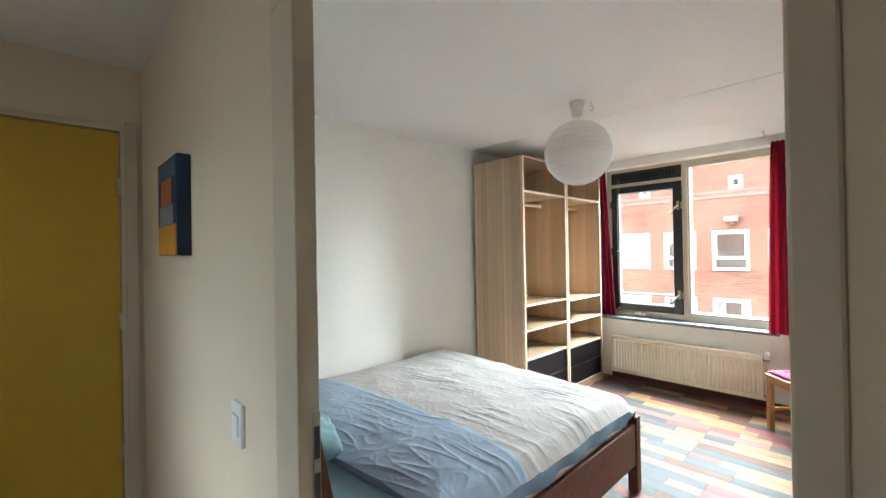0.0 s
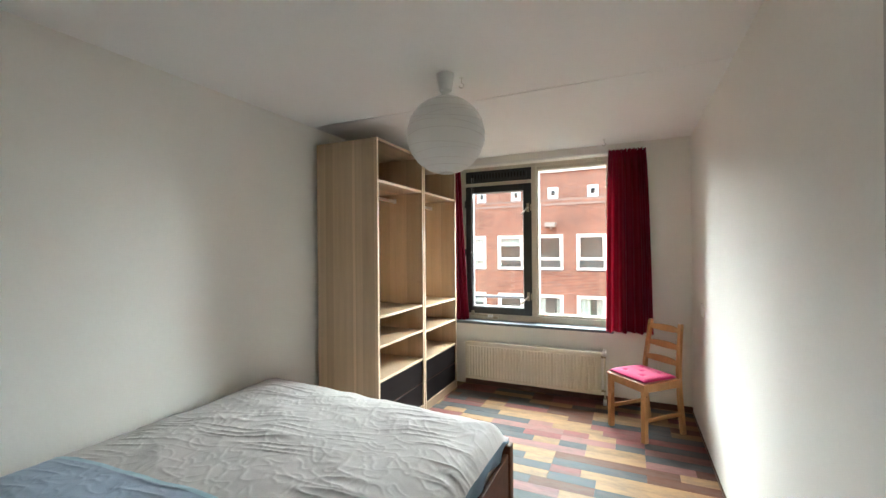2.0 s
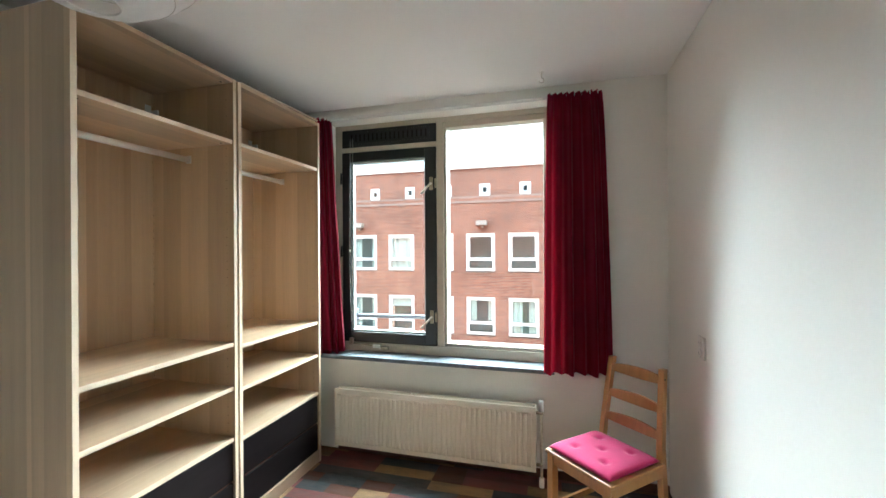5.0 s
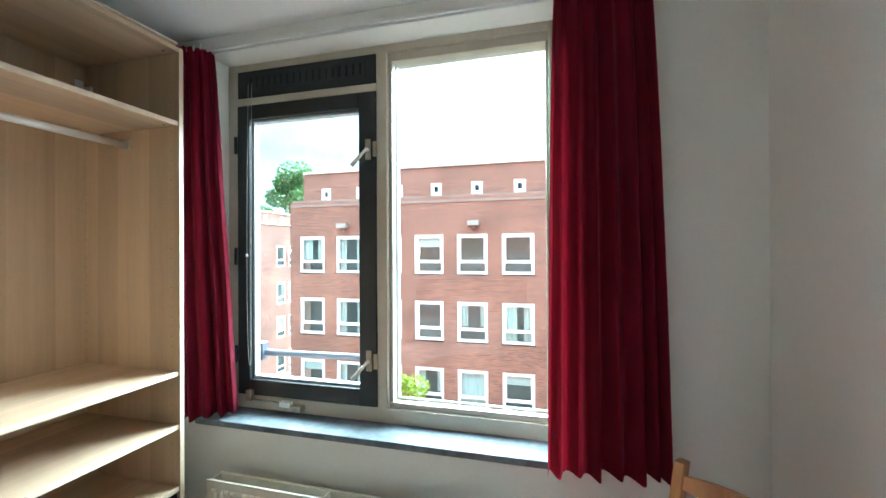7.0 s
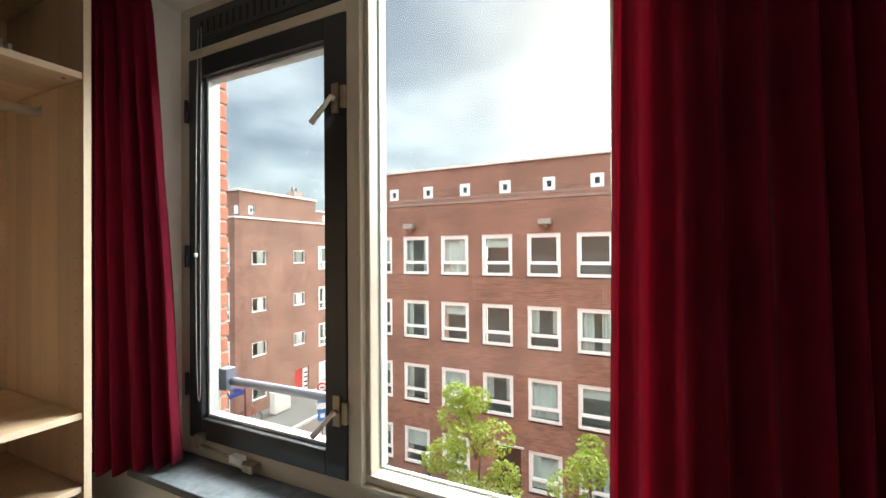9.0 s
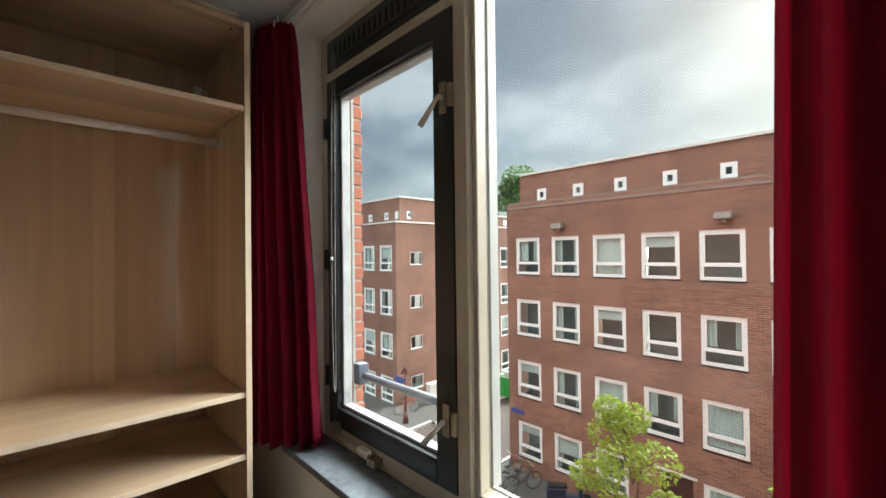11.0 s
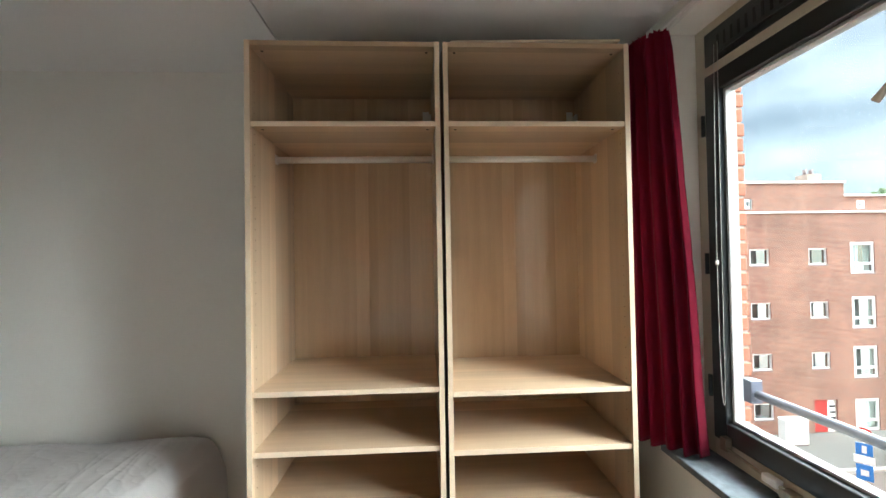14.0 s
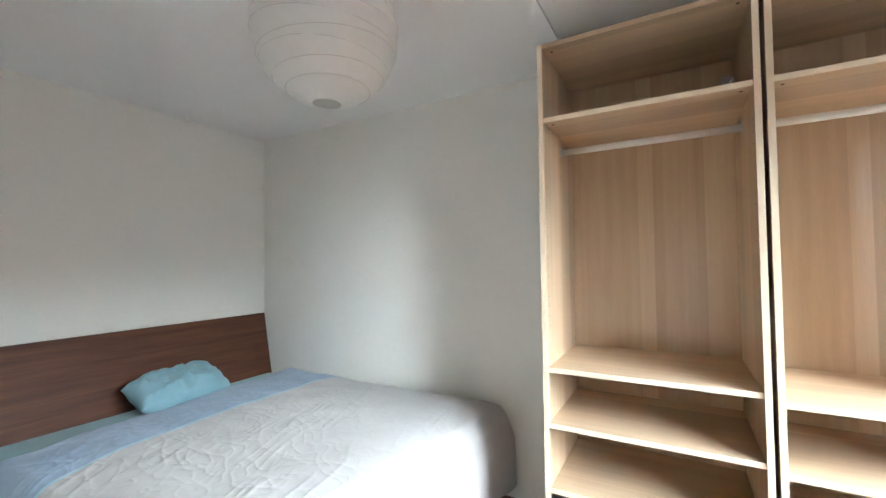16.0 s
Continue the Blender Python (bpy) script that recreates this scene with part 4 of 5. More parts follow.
while y < Y1 - 0.001:
    y1 = min(y + PW, Y1)
    x, last = X0, None
    first = True
    while x < X1 - 0.001:
        L = rnd.choice((0.2, 0.2, 0.3, 0.4, 0.4, 0.6, 0.8))
        if first:
            L *= rnd.uniform(0.4, 1.0)
            L = round(L, 1) + 0.05
            first = False
        if X1 - (x + L) < 0.12:
            L = X1 - x
        c = rnd.choice([k for k in (0, 0, 1, 1, 1, 2, 2, 2, 3, 4) if k != last])
        last = c
        key = (round(L, 3), round(y1 - y, 3), c)
        if key not in meshes:
            bm = bmesh.new()
            g_ = 0.0003
            b0 = [bm.verts.new(v) for v in ((g_, g_, -0.008), (L - g_, g_, -0.008), (L - g_, y1 - y - g_, -0.008), (g_, y1 - y - g_, -0.008))]
            b1 = [bm.verts.new(v) for v in ((g_, g_, -0.001), (L - g_, g_, -0.001), (L - g_, y1 - y - g_, -0.001), (g_, y1 - y - g_, -0.001))]
            e = g_ + 0.0006
            b2 = [bm.verts.new(v) for v in ((e, e, 0), (L - e, e, 0), (L - e, y1 - y - e, 0), (e, y1 - y - e, 0))]
            for a, b in ((b0, b1), (b1, b2)):
                for i in range(4):
                    bm.faces.new((a[i], a[(i + 1) % 4], b[(i + 1) % 4], b[i]))
            bm.faces.new(b2)
            me = bpy.data.meshes.new("plank")
            bm.to_mesh(me)
            bm.free()
            me.materials.append(PLANKS[c])
            meshes[key] = me
        ob = new("plank", meshes[key])
        ob.location = (x, y, 0)
        ob.parent = FLOOR
        x += L
    y = y1


# ---- outside: street, buildings, trees ----
GZ = -7.84


def brick(name, tone):
    m = bpy.data.materials.new(name)
    m.use_nodes = True
    n, l = m.node_tree.nodes, m.node_tree.links
    p = n["Principled BSDF"]
    p.inputs["Roughness"].default_value = 0.85
    co, sp, cb = n.new("ShaderNodeTexCoord"), n.new("ShaderNodeSeparateXYZ"), n.new("ShaderNodeCombineXYZ")
    l.new(co.outputs["Object"], sp.inputs[0])
    add = n.new("ShaderNodeMath")
    l.new(sp.outputs["X"], add.inputs[0])
    l.new(sp.outputs["Y"], add.inputs[1])
    l.new(add.outputs[0], cb.inputs["X"])
    l.new(sp.outputs["Z"], cb.inputs["Y"])
    b = n.new("ShaderNodeTexBrick")
    b.inputs["Scale"].default_value, b.inputs["Brick Width"].default_value, b.inputs["Row Height"].default_value = 1.0, 0.215, 0.0625
    b.inputs["Mortar Size"].default_value, b.inputs["Bias"].default_value = 0.009, 0.1
    b.inputs["Color1"].default_value = (*tone, 1)
    b.inputs["Color2"].default_value = (tone[0] * 0.58, tone[1] * 0.52, tone[2] * 0.55, 1)
    b.inputs["Mortar"].default_value = (0.31, 0.24, 0.20, 1)
    l.new(cb.outputs[0], b.inputs["Vector"])
    no, rm = n.new("ShaderNodeTexNoise"), n.new("ShaderNodeMapRange")
    no.inputs["Scale"].default_value, no.inputs["Detail"].default_value = 0.55, 8
    l.new(co.outputs["Object"], no.inputs["Vector"])
    rm.inputs["From Min"].default_value, rm.inputs["From Max"].default_value = 0.3, 0.75
    rm.inputs["To Min"].default_value, rm.inputs["To Max"].default_value = 0.72, 1.18
    l.new(no.outputs["Fac"], rm.inputs["Value"])
    mx = n.new("ShaderNodeMix")
    mx.data_type, mx.blend_type = "RGBA", "MULTIPLY"
    mx.inputs["Factor"].default_value = 1.0
    l.new(b.outputs["Color"], mx.inputs["A"])
    l.new(rm.outputs[0], mx.inputs["B"])
    l.new(mx.outputs["Result"], p.inputs["Base Color"])
    bu = n.new("ShaderNodeBump")
    bu.inputs["Strength"].default_value, bu.inputs["Distance"].default_value, bu.invert = 0.5, 0.01, True
    l.new(b.outputs["Fac"], bu.inputs["Height"])
    l.new(bu.outputs[0], p.inputs["Normal"])
    return m


BRICK = brick("red_brown_brick", (0.37, 0.148, 0.088))
BRICK2 = brick("orange_brown_brick", (0.315, 0.125, 0.074))
COPING = material("white_concrete_coping", (0.66, 0.65, 0.62), 0.7, spread=0.08, scale=3, grain=30, bump=0.1)
BAND = material("grey_stone_band", (0.27, 0.20, 0.17), 0.8, spread=0.2, scale=2, grain=30, bump=0.1)
UPVC = material("white_window_paint", (0.85, 0.855, 0.85), 0.4, spread=0.03, scale=3, grain=40, bump=0.02)
SILLG = material("grey_sill_tile", (0.20, 0.15, 0.15), 0.6, spread=0.2, scale=5)
# room dimness and the panes' grey-green reflection are put into this colour
DIM = material("room_shade_grey", (0.17, 0.21, 0.215), 0.9, spread=0.2, scale=1)
NET = material("pale_net_curtain", (0.62, 0.66, 0.64), 0.9, spread=0.06, scale=6, grain=90, bump=0.2)
FARGLASS = bpy.data.materials.new("far_window_glass")
FARGLASS.use_nodes = True
_p = FARGLASS.node_tree.nodes["Principled BSDF"]
_p.inputs["Transmission Weight"].default_value, _p.inputs["Roughness"].default_value, _p.inputs["IOR"].default_value = 1.0, 0.01, 1.5
_p.inputs["Base Color"].default_value = (0.80, 0.88, 0.86, 1)


def shared(cache, key, make, mat):
    if key not in cache:
        bm = bmesh.new()
        make(bm)
        me = bpy.data.meshes.new("piece")
        bmesh.ops.recalc_face_normals(bm, faces=bm.faces)
        bm.to_mesh(me)
        bm.free()
        me.materials.append(mat)
        cache[key] = me
    return cache[key]


CACHE = {}


def child(name, me, parent, m=None):
    ob = new(name, me)
    ob.parent = parent
    if m is not None:
        ob.matrix_basis = m
    return ob


def far_window(house, m, w, h, small, rnd):
    """A white window with a low fixed light, set in its brick opening; x along the wall, y inwards."""
    f = 0.108 if not small else (0.065 if w > 0.6 else 0.145)
    tr = h * 0.30

    def frame_mesh(bm):
        for b in ((0, -0.015, 0, f, 0.07, h), (w - f, -0.015, 0, w, 0.07, h), (f, -0.015, 0, w - f, 0.07, f), (f, -0.015, h - f, w - f, 0.07, h)):
            box(bm, *b)
        if not small:
            box(bm, f, -0.012, tr - 0.04, w - f, 0.07, tr + 0.04)
            for b in ((f, 0.0, tr + 0.035, f + 0.045, 0.06, h - f), (w - f - 0.045, 0.0, tr + 0.035, w - f, 0.06, h - f), (f + 0.045, 0, h - f - 0.045, w - f - 0.045, 0.06, h - f), (f + 0.045, 0, tr + 0.035, w - f - 0.045, 0.06, tr + 0.075)):
                box(bm, *b)

    win_ = child("window", shared(CACHE, ("frame", w, h, small), frame_mesh, UPVC), house, m)
    child("pane", shared(CACHE, ("pane", w, h), lambda bm: box(bm, f, 0.03, f, w - f, 0.036, h - f), FARGLASS), win_).visible_shadow = False
    child("sill", shared(CACHE, ("sill", w, h), lambda bm: box(bm, -0.03, -0.06, -0.055, w + 0.03, 0.05, 0), SILLG), win_)
    # backing sheet whose colour carries the shade behind the glass
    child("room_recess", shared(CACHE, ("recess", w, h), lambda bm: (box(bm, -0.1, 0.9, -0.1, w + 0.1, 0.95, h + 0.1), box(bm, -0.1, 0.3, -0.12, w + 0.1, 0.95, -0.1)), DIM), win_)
    kind = rnd.random()
    if kind < 0.72 and not small:
        wide = rnd.choice((0.16, 0.25, 0.36, 0.86))
        low = rnd.choice((0.0, 0.0, tr))

        def net_mesh(bm):
            spans = ((f, f + w * wide),) if wide > 0.5 else ((f, f + w * wide), (w - f - w * wide * 0.7, w - f))
            for a, b in spans:
                k = 10
                pts = [(a + (b - a) * i / k, 0.14 + 0.02 * math.sin(i * 2.4)) for i in range(k + 1)]
                for (xa, ya), (xb, yb) in zip(pts, pts[1:]):
                    v = [bm.verts.new(c) for c in ((xa, ya, f + low), (xb, yb, f + low), (xb, yb, h - f), (xa, ya, h - f))]
                    bm.faces.new(v)
        child("net_curtain", shared(CACHE, ("net", w, h, wide, low), net_mesh, NET), win_)
    elif kind < 0.85 and not small:
        d = rnd.choice((0.25, 0.45))
        child("roller_blind", shared(CACHE, ("blind", w, h, d), lambda bm: box(bm, f, 0.10, h - f - h * d, w - f, 0.105, h - f), NET), win_)
    return win_


def facade(house, m, u0, u1, z0, z1, holes, mat, thick=0.30):
    """A wall with openings: x along it, y into the house."""
    us = sorted({u0, u1, *[a for q in holes for a in (q[0], q[0] + q[2])]})
    zs = sorted({z0, z1, *[a for q in holes for a in (q[1], q[1] + q[3])]})
    bm = bmesh.new()
    for a, b in zip(us, us[1:]):
        run = None
        for c, d in zip(zs, zs[1:]):
            mu, mz = (a + b) / 2, (c + d) / 2
            open_ = any(q[0] < mu < q[0] + q[2] and q[1] < mz < q[1] + q[3] for q in holes)
            if open_:
                if run:
                    box(bm, a, 0, run[0], b, thick, run[1])
                run = None
            else:
                run = (run[0], d) if run else (c, d)
        if run:
            box(bm, a, 0, run[0], b, thick, run[1])
    ob = part("wall", bm, mat, house)
    ob.matrix_basis = m
    return ob


rnd = random.Random(5)
# house across the street
FY = 18.5
main = thing("apartment_building", pose(0, 0, 0), "four-storey red brick apartment building with white windows across the street", "building")
holes, wide, high = [], 1.2, 1.555
COLS = [-8.47 + 1.742 * i for i in range(9)]
for c in COLS:
    for r, zt in enumerate((2.115, -0.505, -3.115, -5.735)):
        if r == 3 and COLS.index(c) in (3,):
            continue
        holes.append((c, zt - high if r < 3 else zt - 1.50, wide, high if r < 3 else 1.50))
door_hole = (-2.73, GZ, 0.95, 2.1)
mm = pose(0, FY, 0)
facade(main, mm, -8.85, 9.0, GZ, 3.58, holes + [door_hole], BRICK)
for u, z, w, h_ in holes:
    far_window(main, pose(u, FY + 0.06, z), w, h_, False, rnd)
block("house_door", material("dark_brown_door", (0.07, 0.035, 0.025), 0.5), main, -2.73, FY + 0.1, GZ, -1.78, FY + 0.15, GZ + 2.1)
block("door_lintel", COPING, main, -2.85, FY - 0.05, GZ + 2.1, -1.66, FY + 0.1, GZ + 2.17)
facade(main, Matrix.Translation((-8.85, FY + 0.3, 0)) @ pose(0, 0, 0, 0, 0, 90), 0, 14, GZ, 3.58, [], BRICK)
block("roof_slab", BAND, main, -8.85, FY, 3.58, 9.0, FY + 14, 3.64)
block("cornice_band", BAND, main, -8.87, FY - 0.03, 3.36, 9.0, FY, 3.46)
# set-back attic
AY = FY + 1.2
sq = [(-8.13 + 1.745 * i, 3.80, 0.47, 0.53) for i in range(9)]
facade(main, pose(0, AY, 0), -8.97, 9.0, 3.64, 5.02, sq, BRICK)
for u, z, w, h_ in sq:
    far_window(main, pose(u, AY + 0.02, z), w, h_, True, rnd)
facade(main, Matrix.Translation((-8.97, AY + 0.3, 0)) @ pose(0, 0, 0, 0, 0, 90), 0, 12, 3.64, 5.02, [], BRICK)
block("coping", COPING, main, -9.05, AY - 0.08, 5.02, 9.0, AY + 12, 5.12)
LAMPG = material("weathered_lamp_box", (0.34, 0.31, 0.28), 0.6, spread=0.15)
for x in (-6.55, -1.03):
    nb = block("wall_lamp", LAMPG, main, x, FY - 0.32, 2.42, x + 0.45, FY - 0.05, 2.62, 0.02, "weathered box lamp on the brick wall")
    block("lamp_arm", LAMPG, nb, x + 0.18, FY - 0.12, 2.32, x + 0.27, FY, 2.42)
block("street_name_plate", material("blue_enamel_plate", (0.05, 0.08, 0.28), 0.4), main, -8.80, FY - 0.02, -5.45, -8.15, FY, -5.27, 0.0, "small blue street name plate")

# corner house on the side street
side = thing("corner_house", pose(0, 0, 0), "orange-red brick corner house with white windows on the side street", "building")
SXX, SYY = -18.0, 19.255
mside = Matrix.Translation((SXX, SYY, 0)) @ pose(0, 0, 0, 0, 0, 90)
holes2 = []
for r, zt in enumerate((1.68, -1.08, -3.68, -6.2)):
    holes2.append((20.37 - SYY, zt - 0.9, 1.05, 0.85, True))
    if r < 3:
        holes2.append((23.55 - SYY, zt - 0.9, 1.0, 0.85, True))
for r, zt in enumerate((1.93, -0.9, -3.47, -6.18)):
    for u in (25.83, 29.5, 30.95, 33.2, 35.5, 37.8):
        holes2.append((u - SYY, zt - 1.63, 1.33 if u < 29 else 1.1, 1.63, False))
hdoor = (23.6 - SYY, GZ, 1.25, 1.66)
facade(side, mside, 0.3, 24, GZ, 3.46, [q[:4] for q in holes2] + [hdoor], BRICK2)
for u, z, w, h_, s in holes2:
    far_window(side, mside @ pose(u, 0.05, z), w, h_, s, rnd)
RED = material("red_door_paint", (0.42, 0.035, 0.03), 0.4, spread=0.1, scale=4)
block("house_door", RED, side, SXX - 0.12, 23.6, GZ, SXX - 0.07, 24.35, GZ + 1.66, 0.0, "red painted house door")
block("letterbox_panel", UPVC, side, SXX - 0.12, 24.38, GZ, SXX - 0.07, 24.85, GZ + 1.66, 0.0, "white letterbox panel")
for i in range(4):
    block("letter_slot", SLOT, side, SXX - 0.07, 24.45, GZ + 0.35 + i * 0.3, SXX - 0.065, 24.78, GZ + 0.45 + i * 0.3)
# west front of the corner house
wins1 = [(u, zt - 1.65, 1.33, 1.65) for zt in (2.07, -0.72, -3.45, -6.18) for u in (-21.65, -19.76, -25.4, -23.6)]
facade(side, pose(0, SYY, 0), -30, SXX, GZ, 3.46, wins1, BRICK2)
for u, z, w, h_ in wins1:
    far_window(side, pose(u, SYY + 0.05, z), w, h_, False, rnd)
block("cornice", COPING, side, -30, SYY - 0.06, 3.46, SXX + 0.06, SYY + 24, 3.56)
sqs = [(-21.5 - 0.25, 3.72, 0.5, 0.5), (-19.9, 3.72, 0.5, 0.5), (-18.75, 3.72, 0.4, 0.5)]
facade(side, pose(0, SYY + 0.5, 0), -30, SXX - 0.25, 3.56, 5.05, sqs, BRICK2)
for u, z, w, h_ in sqs:
    far_window(side, pose(u, SYY + 0.55, z), w, h_, True, rnd)
ma = Matrix.Translation((SXX - 0.25, SYY + 0.5, 0)) @ pose(0, 0, 0, 0, 0, 90)
facade(side, ma, 0.3, 6.1, 3.56, 5.05, [(0.6, 3.75, 0.45, 0.5)], BRICK2)
far_window(side, ma @ pose(0.6, 0.05, 3.75), 0.45, 0.5, True, rnd)
block("attic_coping", COPING, side, -30, SYY + 0.42, 5.05, SXX - 0.17, SYY + 6.65, 5.17)
ml = Matrix.Translation((SXX - 0.6, SYY + 6.6, 0)) @ pose(0, 0, 0, 0, 0, 90)
lows = [(1.1 + 1.9 * i, 3.75, 0.45, 0.42) for i in range(8)]
facade(side, ml, 0, 17, 3.56, 4.40, lows, BRICK2)
for u, z, w, h_ in lows:
    far_window(side, ml @ pose(u, 0.03, z), w, h_, True, rnd)
block("low_coping", COPING, side, -30, SYY + 6.65, 4.40, SXX - 0.5, SYY + 24, 4.50)
ch = block("chimney", BAND, side, -19.5, 24.4, 5.17, -18.8, 25.2, 5.65, 0.0, "brick chimney with pots")
for y in (24.6, 24.95):
    rod("chimney_pot", SILLG, ch, (-19.15, y, 5.65), (-19.15, y, 5.95), 0.09)

# ground
PAVE = material("grey_concrete_pavers", (0.115, 0.108, 0.10), 0.9, spread=0.14, scale=1.2, grain=14, bump=0.2, depth=0.01)
ROAD = material("brown_brick_road", (0.10, 0.077, 0.068), 0.9, spread=0.18, scale=0.9, grain=10, bump=0.25, depth=0.01)
slab("ground", ROAD, [(-300, 4.95, GZ - 0.6, 300, 600, GZ - 0.12)], "brown brick-paved street reaching into the distance", "ground")
slab("pavement", PAVE, [(-9.3, 14.6, GZ - 0.2, 40, FY, GZ), (-9.3, FY, GZ - 0.2, -8.85, 60, GZ)], "light grey concrete pavement before the brick building", "pavement")
slab("pavement_corner", PAVE, [(-30, 14.9, GZ - 0.2, -15.0, SYY, GZ), (SXX, SYY, GZ - 0.2, -14.6, 60, GZ)], "light grey concrete pavement round the corner house", "pavement")
bm = bmesh.new()
for b in ((-9.3, 14.45, GZ - 0.2, 40, 14.6, GZ + 0.01), (-9.45, 14.45, GZ - 0.2, -9.3, 60, GZ + 0.01), (-15.0, 14.9, GZ - 0.2, -14.85, SYY, GZ + 0.01), (-14.6, SYY, GZ - 0.2, -14.45, 60, GZ + 0.01)):
    box(bm, *b)
tagged(link("kerb", bm, COPING), "pale concrete kerb stones", "kerb", kind="structure")

# own house: outer brick leaf round the window, and neighbours closing the street
own = tagged(new("wall_outer_leaf"), "red brick outer wall of the flat's own house", "wall", kind="structure")
facade(own, pose(0, 4.862, 0), -12, 14, GZ, 6, [(0.458, 0.66, 1.707, 1.79)], BRICK, 0.09)
MORTAR = material("pale_mortar", (0.45, 0.42, 0.38), 0.95, spread=0.15, scale=12, grain=120, bump=0.3)
block("mortar_bed", MORTAR, own, 0.458, 4.863, 0.66, 0.528, 4.949, 2.45, 0.0, "pale mortar between the reveal bricks")
REVEAL = material("rough_red_brick", (0.34, 0.125, 0.08), 0.9, spread=0.35, scale=9, grain=70, bump=0.5, depth=0.002, island=0.35)
rr = random.Random(21)
for i in range(28):
    z = 0.668 + i * 0.0635
    child("brick", shared(CACHE, ("reveal_brick", i % 2), lambda bm: (box(bm, 0, 0, 0, 0.075, 0.092 if i % 2 else 0.086, 0.053), soften(bm, 0.003, 1)), REVEAL), own, pose(0.461 + rr.uniform(-0.0015, 0.0015), 4.864, z))
block("outer_sill", SILLG, own, 0.49, 4.852, 0.63, 2.19, 5.01, 0.66)


# trees
def leaf_mesh(n, blobs, size, seed, squash=1.0):
    r_ = random.Random(seed)
    verts, faces = [], []
    for _ in range(n):
        cx, cy, cz, rad_ = r_.choice(blobs)
        while True:
            d = Vector((r_.uniform(-1, 1), r_.uniform(-1, 1), r_.uniform(-1, 1)))
            if 0.02 < d.length < 1:
                break
        d = d.normalized() * d.length ** 0.45 * rad_
        c = Vector((cx, cy, cz)) + Vector((d.x, d.y, d.z * squash))
        rot = Euler((r_.uniform(-0.9, 0.9), r_.uniform(-0.9, 0.9), r_.uniform(0, 6.28))).to_matrix()
        s = size * r_.uniform(0.6, 1.3)
        k = len(verts)
        for p_ in ((-0.5, 0, 0), (0, -0.28, 0.06), (0.5, 0, -0.05), (0, 0.28, 0.06)):
            verts.append(c + rot @ (Vector(p_) * s))
        faces += [(k, k + 1, k + 2), (k, k + 2, k + 3)]
    me = bpy.data.meshes.new("crown")
    me.from_pydata(verts, [], faces)
    return me


def leaf_material(name, col):
    m = material(name, col, 0.5, spread=0.35, scale=1.5, grain=9, bump=0.0, island=0.3)
    n, l = m.node_tree.nodes, m.node_tree.links
    p_, out = n["Principled BSDF"], n["Material Output"]
    tr, mx = n.new("ShaderNodeBsdfTranslucent"), n.new("ShaderNodeMixShader")
    tr.inputs["Color"].default_value = (col[0] * 1.6, col[1] * 1.7, col[2] * 0.8, 1)
    mx.inputs["Fac"].default_value = 0.35
    l.new(p_.outputs[0], mx.inputs[1])
    l.new(tr.outputs[0], mx.inputs[2])
    l.new(mx.outputs[0], out.inputs["Surface"])
    return m


BARK = material("grey_bark", (0.13, 0.10, 0.075), 0.9, spread=0.3, scale=6, stretch=(3, 3, 0.5), grain=30, bump=0.6, depth=0.01)
LEAF1, LEAF2 = leaf_material("fresh_leaf", (0.185, 0.235, 0.03)), leaf_material("dark_leaf", (0.05, 0.088, 0.028))


def tree(x, y, top, radius, low, leaves, size, mat, label, seed, girth=0.09):
    t = thing("tree", pose(x, y, GZ), label, "tree")
    r_ = random.Random(seed)
    hgt, lo = top - GZ, low - GZ
    bm = bmesh.new()
    px, py = 0.0, 0.0
    n = 8
    for i in range(n):
        z0, z1 = hgt * 0.85 * i / n, hgt * 0.85 * (i + 1) / n
        qx, qy = px + r_.uniform(-1, 1) * girth * 0.6, py + r_.uniform(-1, 1) * girth * 0.6
        tube(bm, (px, py, z0), (qx, qy, z1), girth * (1 - 0.85 * i / n), girth * (1 - 0.85 * (i + 1) / n), 10)
        px, py = qx, qy
    part("trunk", bm, BARK, t)
    blobs = []
    for i in range(16):
        a, f_ = r_.uniform(0, 6.28), r_.random()
        z = lo + (hgt - lo) * (0.08 + 0.84 * f_)
        rr = radius * (0.55 + 0.75 * math.sin(math.pi * min(0.97, f_ * 0.9 + 0.12))) * r_.uniform(0.3, 0.82)
        tip = Vector((math.cos(a) * rr, math.sin(a) * rr, z))
        bm = bmesh.new()
        mid = Vector((tip.x * 0.5, tip.y * 0.5, z - radius * 0.22))
        tube(bm, (0, 0, z - radius * 0.65), mid, girth * 0.26, girth * 0.17, 6)
        tube(bm, mid, tip, girth * 0.17, girth * 0.06, 6)
        part("limb", bm, BARK, t)
        blobs.append((tip.x, tip.y, tip.z, radius * r_.uniform(0.26, 0.44)))
    blobs.append((0, 0, hgt - radius * 0.35, radius * 0.33))
    me = leaf_mesh(leaves, blobs, size, seed, 0.75)
    me.materials.append(mat)
    child("crown", me, t)
    return t


tree(-0.62, 10.95, -0.98, 0.95, -4.2, 6500, 0.085, LEAF1, "young street tree with fresh yellow-green leaves", 2)
tree(1.35, 11.6, -2.05, 0.95, -4.8, 5500, 0.085, LEAF1, "small street tree with fresh green leaves", 9)
tree(-27.2, 44.0, 11.2, 4.6, 1.5, 9000, 0.42, LEAF2, "tall dark green tree behind the houses", 4, 0.35)

